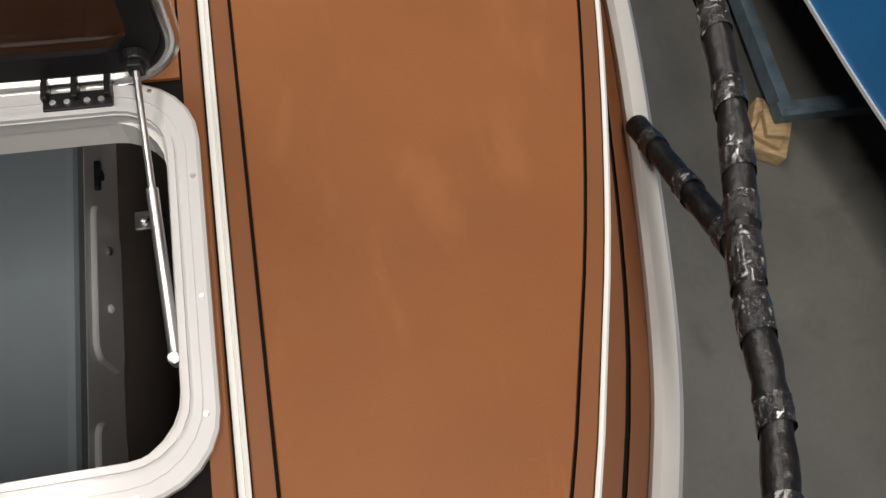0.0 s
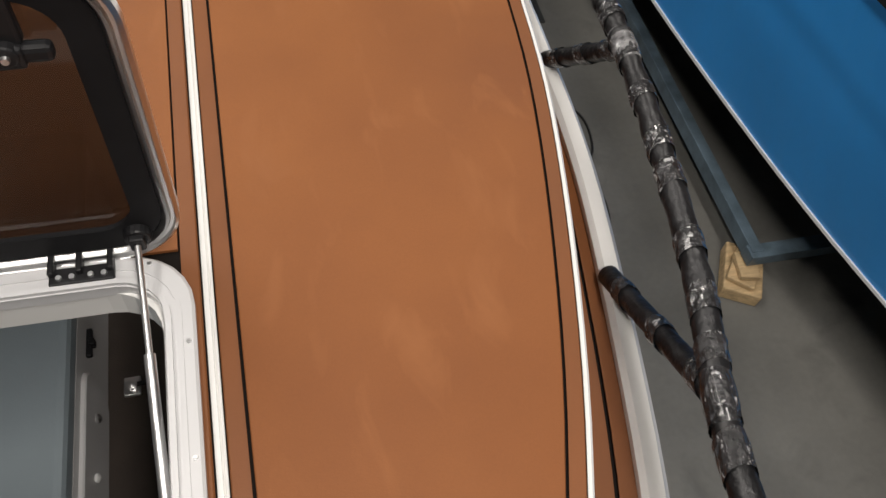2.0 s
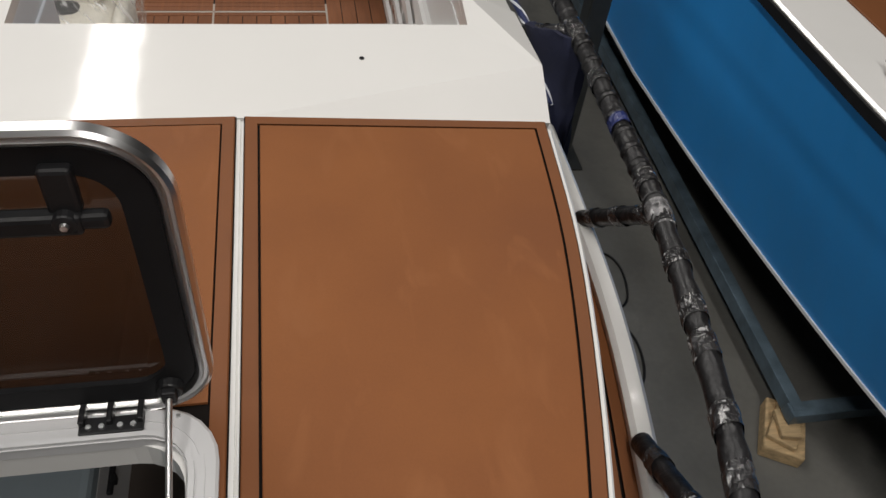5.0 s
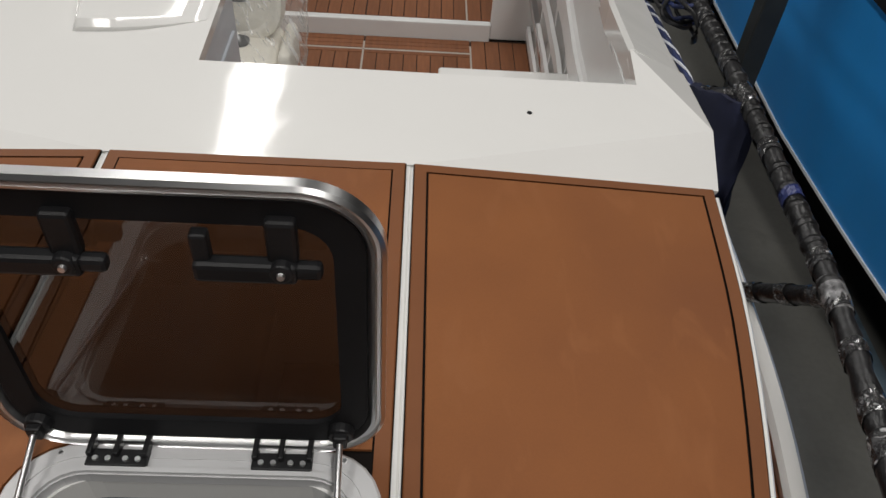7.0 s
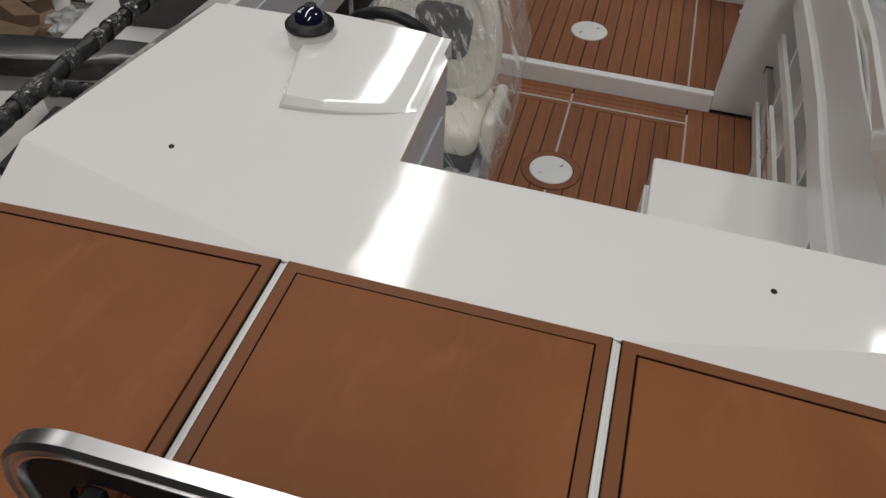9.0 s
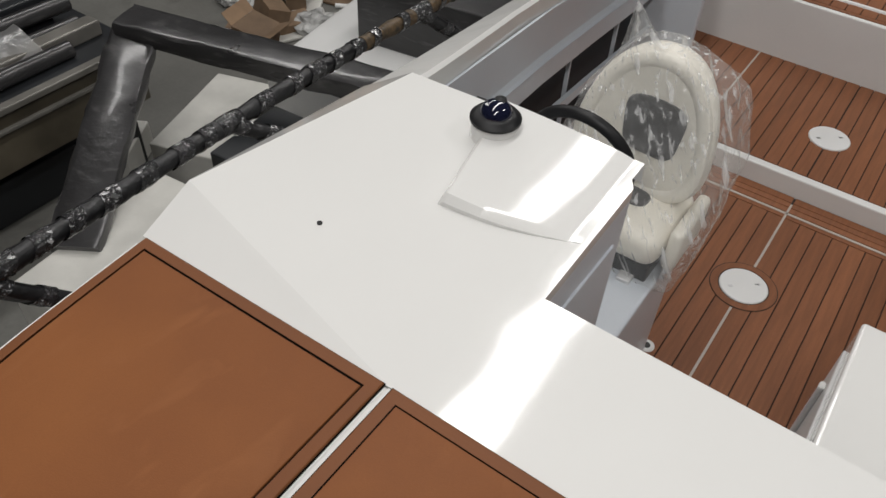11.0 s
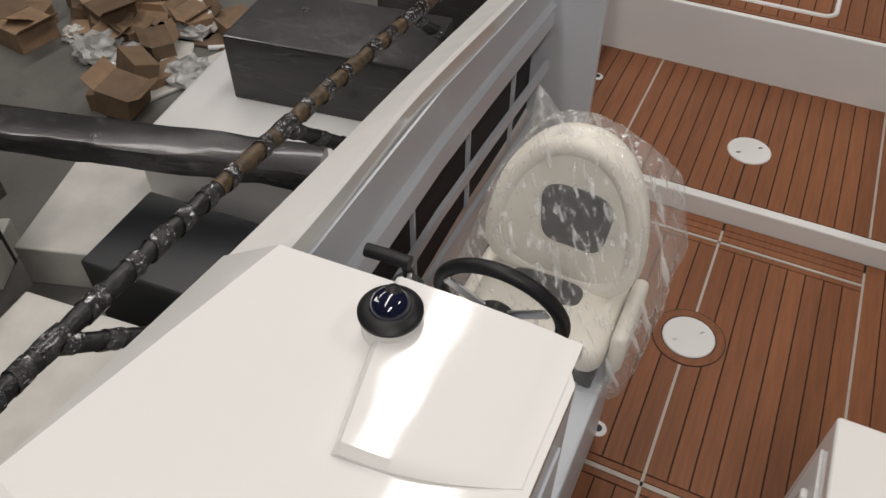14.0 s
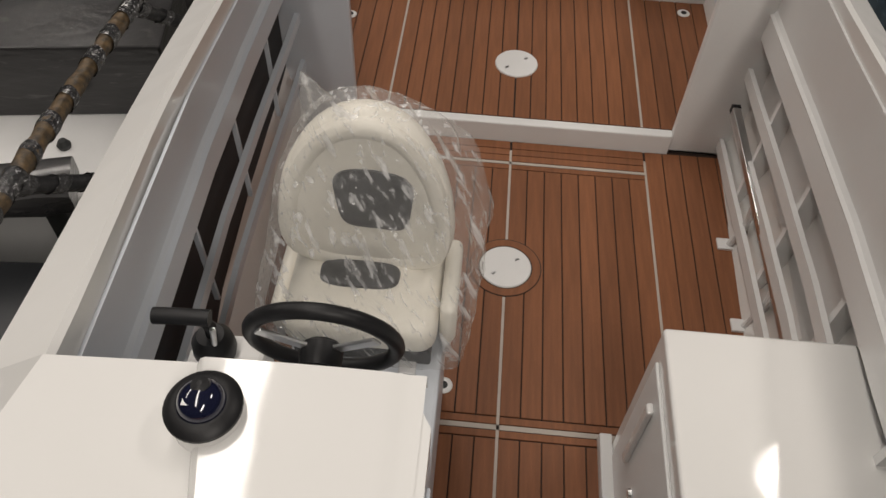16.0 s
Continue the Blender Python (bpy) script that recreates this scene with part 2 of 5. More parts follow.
# ---- mesh helpers ----
def part(name, bm, material, parent=None, label="", smooth=False):
    me = bpy.data.meshes.new(name)
    bmesh.ops.recalc_face_normals(bm, faces=bm.faces[:])
    bm.to_mesh(me)
    bm.free()
    me.materials.append(material)
    if smooth:
        me.polygons.foreach_set("use_smooth", [True] * len(me.polygons))
        me.set_sharp_from_angle(angle=radians(38))
    ob = new(name, me)
    if parent is not None:
        ob.parent = parent
    if label:
        tagged(ob, label)
    return ob


def thing(name, at, label, category, group="", kind=""):
    ob = new(name)
    ob.matrix_world = Matrix.Translation(at)
    ob.empty_display_size = 0.1
    return tagged(ob, label, category, group, kind)


def shift(bm, off):
    bmesh.ops.translate(bm, verts=bm.verts[:], vec=off)
    return bm


def box(x0, x1, y0, y1, z0, z1, bevel=0.0, seg=2, at=(0, 0, 0)):
    bm = bmesh.new()
    bmesh.ops.create_cube(bm, size=1.0)
    bmesh.ops.scale(bm, verts=bm.verts[:], vec=(x1 - x0, y1 - y0, z1 - z0))
    bmesh.ops.translate(bm, verts=bm.verts[:], vec=((x0 + x1) / 2, (y0 + y1) / 2, (z0 + z1) / 2))
    if bevel > 0:
        bmesh.ops.bevel(bm, geom=bm.edges[:], offset=bevel, segments=seg, profile=0.5, affect="EDGES")
    return shift(bm, -Vector(at))


def joined(bms):
    out = bmesh.new()
    for b in bms:
        me = bpy.data.meshes.new("tmp")
        b.to_mesh(me)
        b.free()
        out.from_mesh(me)
        bpy.data.meshes.remove(me)
    return out


def moved(bm, m):
    bmesh.ops.transform(bm, matrix=m, verts=bm.verts[:])
    return bm


def cyl(r0, r1, z0, z1, n=24, bevel=0.0):
    bm = bmesh.new()
    bmesh.ops.create_cone(bm, cap_ends=True, segments=n, radius1=r0, radius2=r1, depth=z1 - z0)
    bmesh.ops.translate(bm, verts=bm.verts[:], vec=(0, 0, (z0 + z1) / 2))
    if bevel > 0:
        rim = [e for e in bm.edges if abs(e.verts[0].co.z - e.verts[1].co.z) < 1e-6]
        bmesh.ops.bevel(bm, geom=rim, offset=bevel, segments=2, profile=0.5, affect="EDGES")
    return bm


def lathe(profile, n=32):
    """Turned shape from (radius, height) pairs about z."""
    bm = bmesh.new()
    rings = []
    for r, z in profile:
        rings.append([bm.verts.new((r * math.cos(2 * math.pi * i / n), r * math.sin(2 * math.pi * i / n), z)) for i in range(n)])
    for a, b in zip(rings, rings[1:]):
        for i in range(n):
            bm.faces.new((a[i], a[(i + 1) % n], b[(i + 1) % n], b[i]))
    bm.faces.new(rings[0][::-1])
    bm.faces.new(rings[-1])
    return bm


def smooth_path(pts, steps=8):
    """Catmull-Rom through the points."""
    pts = [Vector(p) for p in pts]
    ext = [2 * pts[0] - pts[1]] + pts + [2 * pts[-1] - pts[-2]]
    out = []
    for i in range(1, len(ext) - 2):
        p0, p1, p2, p3 = ext[i - 1:i + 3]
        for k in range(steps):
            t = k / steps
            out.append(0.5 * ((2 * p1) + (p2 - p0) * t + (2 * p0 - 5 * p1 + 4 * p2 - p3) * t * t + (3 * p1 - p0 - 3 * p2 + p3) * t ** 3))
    out.append(pts[-1])
    return out


def sweep(path, profile, closed=False, up=Vector((0, 0, 1)), scale=None):
    """A profile of (side, up) pairs carried along the path."""
    bm = bmesh.new()
    rings = []
    n = len(path)
    for i, p in enumerate(path):
        a, b = (path[(i - 1) % n], path[(i + 1) % n]) if closed else (path[max(0, i - 1)], path[min(n - 1, i + 1)])
        d = (b - a).normalized()
        s = d.cross(up)
        s = s.normalized() if s.length > 1e-4 else Vector((1, 0, 0))
        u = s.cross(d)
        k = scale(i) if scale else 1.0
        rings.append([bm.verts.new(p + s * (q[0] * k) + u * (q[1] * k)) for q in profile])
    m = len(profile)
    pairs = list(zip(rings, rings[1:])) + ([(rings[-1], rings[0])] if closed else [])
    for r0, r1 in pairs:
        for j in range(m):
            bm.faces.new((r0[j], r0[(j + 1) % m], r1[(j + 1) % m], r1[j]))
    if not closed:
        bm.faces.new(rings[0][::-1])
        bm.faces.new(rings[-1])
    return bm


def circle(r, n=12):
    return [(r * math.cos(2 * math.pi * i / n), r * math.sin(2 * math.pi * i / n)) for i in range(n)]


def tube(path, r, n=12, closed=False, scale=None):
    return sweep([Vector(p) for p in path], circle(r, n), closed, scale=scale)


def rounded(x0, x1, y0, y1, r, n=6):
    """Outline of a rectangle with round corners, anticlockwise."""
    out = []
    for cx, cy, a0 in ((x1 - r, y0 + r, -90), (x1 - r, y1 - r, 0), (x0 + r, y1 - r, 90), (x0 + r, y0 + r, 180)):
        for k in range(n + 1):
            a = radians(a0 + 90 * k / n)
            out.append((cx + r * math.cos(a), cy + r * math.sin(a)))
    return out


def inset(poly, d):
    """Outline (anticlockwise) drawn in by d with mitred corners."""
    out = []
    n = len(poly)
    for i in range(n):
        p, q, r = Vector(poly[i - 1]), Vector(poly[i]), Vector(poly[(i + 1) % n])
        e, f = (q - p).normalized(), (r - q).normalized()
        a, b = Vector((-e.y, e.x)), Vector((-f.y, f.x))
        m = a + b
        m = m / max(0.3, m.dot(a)) if m.length > 1e-6 else a
        q = q + m * d
        out.append((q.x, q.y))
    return out


def plate(outer, holes=(), z0=0.0, z1=0.01, chamfer=0.0, zf=None):
    """A flat piece with outline and holes, between two heights, its upper edge chamfered."""
    bm = bmesh.new()

    def fill(loops, z):
        edges, rings = [], []
        for lp in loops:
            vs = [bm.verts.new((x, y, z)) for x, y in lp]
            rings.append(vs)
            edges += [bm.edges.new((vs[i], vs[(i + 1) % len(vs)])) for i in range(len(vs))]
        bmesh.ops.triangle_fill(bm, use_beauty=True, use_dissolve=False, edges=edges)
        return rings

    loops = [outer, *holes]
    low = fill(loops, z0)
    if chamfer > 0:
        mid = [[bm.verts.new((x, y, z1 - chamfer)) for x, y in lp] for lp in loops]
        top = fill([inset(outer, chamfer)] + [inset(h[::-1], chamfer)[::-1] for h in holes], z1)
        stack = [low, mid, top]
    else:
        stack = [low, fill(loops, z1)]
    for a, b in zip(stack, stack[1:]):
        for ra, rb in zip(a, b):
            for i in range(len(ra)):
                j = (i + 1) % len(ra)
                bm.faces.new((ra[i], ra[j], rb[j], rb[i]))
    if zf:
        for v in bm.verts:
            v.co.z += zf(v.co.x, v.co.y)
    return bm


def mesh_bm(verts, faces):
    bm = bmesh.new()
    vs = [bm.verts.new(v) for v in verts]
    for f in faces:
        bm.faces.new([vs[i] for i in f])
    return bm


def loft(sections, cap=False):
    """Skin over open sections with equal numbers of points."""
    bm = bmesh.new()
    rows = [[bm.verts.new(p) for p in s] for s in sections]
    for a, b in zip(rows, rows[1:]):
        for i in range(len(a) - 1):
            bm.faces.new((a[i], a[i + 1], b[i + 1], b[i]))
    return bm


def thicken(bm, d):
    bmesh.ops.recalc_face_normals(bm, faces=bm.faces[:])
    bmesh.ops.solidify(bm, geom=bm.faces[:], thickness=d)
    return bm


# ---- the hall ----
hall = tagged(part("floor", box(-16, 16, -14, 22, FLOOR - 0.2, FLOOR), M_CONC), "worn grey concrete workshop floor with stains", "floor", kind="structure")
tagged(part("ceiling", box(-16, 16, -14, 22, CEIL, CEIL + 0.2), M_WALL), "pale metal workshop ceiling", "ceiling", kind="structure")
tagged(part("wall_north", box(-16, 16, 22, 22.2, FLOOR, CEIL), M_WALL), "pale clad workshop wall", "wall", kind="structure")
tagged(part("wall_south", box(-16, 16, -14.2, -14, FLOOR, CEIL), M_WALL), "pale clad workshop wall", "wall", kind="structure")
tagged(part("wall_east", box(16, 16.2, -14.2, 22.2, FLOOR, CEIL), M_WALL), "pale clad workshop wall", "wall", kind="structure")
tagged(part("wall_west", box(-16.2, -16, -14.2, 22.2, FLOOR, CEIL), M_WALL), "pale clad workshop wall", "wall", kind="structure")

# ---- the boat: hull and decks ----
SOLE, AFT = -1.41, -1.31
TRUNK = smooth_path([(0.963, 0.0, 0), (0.932, -0.36, 0), (0.863, -0.73, 0), (0.77, -1.08, 0), (0.64, -1.42, 0), (0.36, -1.78, 0), (0.0, -1.92, 0)], 5)
RIM = smooth_path([(1.085, 0.30, -0.30), (1.085, 0.0, -0.30), (1.075, -0.34, -0.30), (1.04, -0.64, -0.30), (0.97, -1.05, -0.30), (0.89, -1.32, -0.30), (0.72, -1.75, -0.29), (0.42, -2.15, -0.28), (0.0, -2.4, -0.27)], 5)
CAP = smooth_path([(0.985, 0.16, 0.0), (1.004, 0.9, -0.085), (1.038, 1.7, -0.165), (1.07, 2.5, -0.265), (1.095, 3.4, -0.35), (1.10, 4.9, -0.44)], 6)


def cap_at(y):
    """The outer edge of the side cap at y."""
    for a, b in zip(CAP, CAP[1:]):
        if a.y <= y <= b.y:
            return a.lerp(b, (y - a.y) / (b.y - a.y))
    return CAP[-1]


def cap_width(y):
    return 0.15 - 0.035 * max(0.0, min(1.0, (y - 0.8) / 0.7))


def cap_rise(y):
    return max(0.0, 0.05 - 0.012 * (y - 0.9))


def deck_z(x, y):
    return -0.045 * max(0.0, abs(x) - 0.31) / 0.65


boat = thing("motor_boat", (0, 0, FLOOR), "white fibreglass cabin boat with brown deck pads, unfinished in a workshop", "boat")
B = boat.matrix_world.translation.copy()


def bpart(name, bm, material, label="", smooth=False, parent=None):
    """A part of the boat, given in the world's own coordinates."""
    off = Vector(B)
    return part(name, shift(bm, -off) if parent is None else shift(bm, -off), material, parent or boat, label, smooth)


# hull skins, one for each side
for sgn in (1, -1):
    secs = []
    for p in RIM[::-1]:
        k = max(0.0, min(1.0, (p.y + 2.4) / 1.6))
        secs.append([(sgn * p.x, p.y, p.z - 0.03), (sgn * p.x * (0.80 + 0.15 * k), p.y * 0.97, -0.9 - 0.1 * k), (sgn * p.x * (0.5 + 0.36 * k), p.y * 0.93, -1.25 - 0.2 * k), (0, p.y * 0.88, -1.55 - 0.45 * k)])
    for p in CAP[3:]:
        secs.append([(sgn * (p.x + 0.05), p.y, p.z - 0.24), (sgn * p.x, p.y, -1.0), (sgn * p.x * 0.9, p.y, -1.5), (0, p.y, -2.02)])
    bpart("hull_side", thicken(loft(secs), 0.01), M_WHITE, smooth=True)
    # upper hull between the rub line and the cap
    secs = []
    for p in CAP:
        low = min(p.z - 0.24, -0.27)
        secs.append([(sgn * (p.x - 0.004), p.y, p.z - 0.012), (sgn * (p.x + 0.05), p.y, low)])
    bpart("upper_hull", thicken(loft(secs), 0.006), M_WHITE, smooth=True)
    # rounded white rim outboard of the side deck
    path = [Vector((sgn * p.x, p.y, p.z)) for p in RIM]
    bpart("gunwale_rim", sweep(path, [(-0.024, -0.03), (-0.024, 0.012), (-0.014, 0.022), (0.014, 0.022), (0.024, 0.012), (0.024, -0.03)]), M_WHITE, smooth=True)
    # flat cap along the cockpit
    secs = []
    y0 = 0.45 if sgn > 0 else 0.765
    for p in [cap_at(y0)] + [q for q in CAP if q.y > y0 + 0.02]:
        xi = p.x - cap_width(p.y)
        up = cap_rise(p.y)
        secs.append([(sgn * p.x, p.y, p.z - 0.02), (sgn * (p.x - 0.008), p.y, p.z), (sgn * (xi + 0.012), p.y, p.z + up + 0.006), (sgn * xi, p.y, p.z + up - 0.004), (sgn * xi, p.y, p.z - 0.03)])
    bpart("side_cap", thicken(loft(secs), 0.004), M_WHITE)

# foredeck: two flanks, and the middle with the hatch's opening
HX0, HX1, HY0, HY1 = -0.222, 0.292, -1.205, -0.672
edge_pts = [(p.x + 0.014, p.y) for p in TRUNK if p.x > 0.31]
flank = [(0.3095, 0.0), (0.3095, -1.82)] + edge_pts[::-1]
opening = rounded(HX0 + 0.045, HX1 - 0.045, HY0 + 0.045, HY1 - 0.045, 0.075)
bpart("foredeck_flank", plate(flank, (), -0.06, -0.007, 0.004, deck_z), M_WHITE)
bpart("foredeck_flank", plate([(-x, y) for x, y in flank[::-1]], (), -0.06, -0.007, 0.004, deck_z), M_WHITE)
bpart("foredeck_middle", plate([(-0.3095, -1.82), (-0.18, -1.90), (0.0, -1.93), (0.18, -1.90), (0.3095, -1.82), (0.3095, 0.0), (-0.3095, 0.0)], (opening[::-1],), -0.06, -0.0075), M_WHITE)
for sgn in (1, -1):
    secs = [[(sgn * (p.x + 0.010), p.y, -0.012 + deck_z(p.x, p.y)), (sgn * (p.x + 0.022), p.y, -0.33)] for p in TRUNK]
    bpart("cabin_side", thicken(loft(secs), 0.006), M_PADEDGE, "brown padded cabin side")
    # side deck with brown pad between the cabin and the rim
    n = len(TRUNK)
    a = [Vector((p.x + 0.02, p.y, -0.315)) for p in TRUNK]
    c = [RIM[5 + round(i * (len(RIM) - 6) / (n - 1))] for i in range(n)]
    c = [Vector((p.x - 0.022, p.y, -0.315)) for p in c]
    for f0, f1, m, z in ((0.0, 1.0, M_GROOVE, 0.0), (0.12, 0.40, M_PADEDGE, 0.006), (0.47, 0.70, M_PADEDGE, 0.006), (0.76, 0.985, M_PADEDGE, 0.006)):
        secs = [[(sgn * (u.x + (v.x - u.x) * f), u.y + (v.y - u.y) * f, -0.315 + z) for f in (f0, f1)] for u, v in zip(a, c)]
        bpart("side_deck_pad" if m is not M_GROOVE else "side_deck", thicken(loft(secs), 0.004), m)

# brown pads, each with a raised field, a groove and a border
def deck_pad(outline, holes, label):
    holes = [h[::-1] for h in holes]
    pad = bpart("deck_pad", plate(inset(outline, -0.0022), holes, -0.0065, -0.003, 0, deck_z), M_GROOVE, label)
    ring = plate(outline, [inset(outline, 0.0225)[::-1]], -0.0045, 0.002, 0.002, deck_z)
    part("border", shift(ring, -Vector(B)), M_PADEDGE, pad)
    field = plate(inset(outline, 0.0290), holes, -0.0045, 0.0025, 0.0015, deck_z)
    part("field", shift(field, -Vector(B)), M_PAD, pad)
    return pad


side_outline = [(0.319, 0.0), (0.319, -1.80)] + [(p.x, p.y + (0.013 if i == 0 else 0)) for i, p in enumerate(TRUNK) if p.x > 0.33][::-1]
deck_pad(side_outline, [], "brown leather-textured foam deck pad with black stitched groove")
deck_pad([(-x, y) for x, y in side_outline[::-1]], [], "brown leather-textured foam deck pad with black stitched groove")
hole = rounded(HX0 - 0.006, HX1 - 0.002, HY0 - 0.006, HY1 + 0.006, 0.095)
mid_outline = [(-0.30, -1.80), (0.30, -1.80), (0.30, 0.0), (-0.30, 0.0)]
mid = bpart("deck_pad", plate(inset(mid_outline, -0.0022), [rounded(HX0, HX1, HY0, HY1, 0.09)[::-1]], -0.0065, -0.003), M_GROOVE, "brown foam deck pad cut out round a hatch")
fore = [(-0.30, -1.80), (0.30, -1.80), (0.30, -0.64), (-0.30, -0.64)]
rear = [(-0.30, -0.64), (0.30, -0.64), (0.30, 0.0), (-0.30, 0.0)]
arc = [p for p in rounded(HX0 - 0.008, HX1 + 0.3, HY0 - 0.008, HY1 + 0.008, 0.095) if p[0] < 0.2][::-1]
notched = [(-0.2720, -1.77), (0.2720, -1.77), (0.2720, HY0 - 0.008)] + sorted([p for p in arc if p[1] < -0.94], key=lambda p: (-p[0], p[1])) + sorted([p for p in arc if p[1] >= -0.94], key=lambda p: (p[0], p[1])) + [(0.2720, HY1 + 0.008), (0.2720, -0.0280), (-0.2720, -0.0280)]
part("field", shift(plate(notched, (), -0.0045, 0.0025, 0.0), -Vector(B)), M_PAD, mid)
part("border", shift(plate(mid_outline, [inset(mid_outline, 0.0225)[::-1]], -0.0045, 0.002, 0.002), -Vector(B)), M_PADEDGE, mid)

# white deck aft of the pads, with its console top and the facets at the corners
DZ = 0.055


def dash_z(y):
    return -0.004 + DZ * y


cr, cl = cap_at(0.45), cap_at(0.765)
dv = [(0.31, 0.0, -0.004), (-0.31, 0.0, -0.004), (0.977, 0.0145, -0.05), (0.985, 0.16, 0.003), (-0.977, 0.0145, -0.05), (-0.985, 0.16, 0.003),
      (0.842, 0.315, dash_z(0.315)), (-0.19, 0.325, dash_z(0.325)), (-0.19, 0.70, dash_z(0.70)), (-0.245, 0.79, dash_z(0.79)), (-0.835, 0.765, dash_z(0.765)),
      (-cl.x, 0.765, cl.z), (cr.x, 0.45, cr.z), (cr.x - 0.146, 0.45, cr.z + cap_rise(0.45) + 0.006)]
df = [(0, 2, 3), (1, 5, 4), (0, 3, 6), (0, 6, 7, 1), (1, 7, 8, 9, 10, 5), (5, 10, 11), (3, 12, 13, 6)]
dash = bpart("dash_deck", thicken(mesh_bm(dv, df), 0.03), M_WHITE, "glossy white deck and console top")
bpart("cap_end", thicken(mesh_bm([dv[6], dv[13], (dv[13][0], 0.47, -0.16), (dv[6][0], 0.318, -0.16)], [(0, 1, 2, 3)]), 0.006), M_WHITE)
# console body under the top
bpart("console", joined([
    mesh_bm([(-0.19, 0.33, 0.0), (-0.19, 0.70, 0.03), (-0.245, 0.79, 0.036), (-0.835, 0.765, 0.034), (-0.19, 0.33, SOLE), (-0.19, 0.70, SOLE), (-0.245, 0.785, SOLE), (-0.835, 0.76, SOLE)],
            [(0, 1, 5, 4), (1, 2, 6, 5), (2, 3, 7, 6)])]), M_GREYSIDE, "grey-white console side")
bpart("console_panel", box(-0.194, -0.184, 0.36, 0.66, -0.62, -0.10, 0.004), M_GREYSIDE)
bpart("front_bulkhead", joined([box(0.40, 0.98, 0.30, 0.318, SOLE, -0.035), box(-0.19, 0.40, 0.30, 0.318, -0.14, -0.035), box(-0.19, 0.40, 0.30, 0.318, SOLE, SOLE + 0.30)]), M_WHITEMAT)
# raised instrument hood
hood = bmesh.new()
nx, ny = 40, 24
grid = []


def hood_rise(x, left):
    """Height of the hood over the deck: a short ramp, a crest, a slope easing to flat, then the chamfer."""
    if x < left + 0.012:
        return 0.0250 * max(0.0, (x - left) / 0.012)
    f = min(1.0, (x - left - 0.012) / (-0.262 - left - 0.012))
    z = 0.0250 - 0.0175 * (0.46 * f + 0.54 * f * f)
    return z if x < -0.262 else max(0.001, z + (-0.262 - x) * 0.22)


for j in range(ny + 1):
    row = []
    v = j / ny
    left = -0.505 - 0.075 * v
    for i in range(nx + 1):
        u = i / nx
        x = left + (-0.205 - left) * u
        y = (0.415 + 0.075 * u - 0.018 * math.sin(math.pi * u)) * (1 - v) + (0.772 + 0.016 * u) * v
        e = min(1.0, (v + 0.01) / 0.045) ** 0.6
        row.append(hood.verts.new((x, y, dash_z(y) + 0.001 + e * hood_rise(x, left))))
    grid.append(row)
for j in range(ny):
    for i in range(nx):
        hood.faces.new((grid[j][i], grid[j][i + 1], grid[j + 1][i + 1], grid[j + 1][i]))
back = [hood.verts.new((v.co.x, v.co.y + 0.012, -0.02)) for v in grid[-1]]
for i in range(nx):
    hood.faces.new((grid[-1][i], grid[-1][i + 1], back[i + 1], back[i]))
front = [hood.verts.new((v.co.x, v.co.y, v.co.z - 0.03)) for v in grid[0]]
for i in range(nx):
    hood.faces.new((front[i], front[i + 1], grid[0][i + 1], grid[0][i]))
bpart("instrument_hood", hood, M_WHITE, smooth=True)
for sgn, hx, hy in ((1, 0.572, 0.190), (-1, 0.668, 0.227)):
    bpart("drilled_hole", shift(cyl(0.006, 0.006, -0.004, 0.0012, 12), (sgn * hx, hy, dash_z(hy))), M_BLACK)

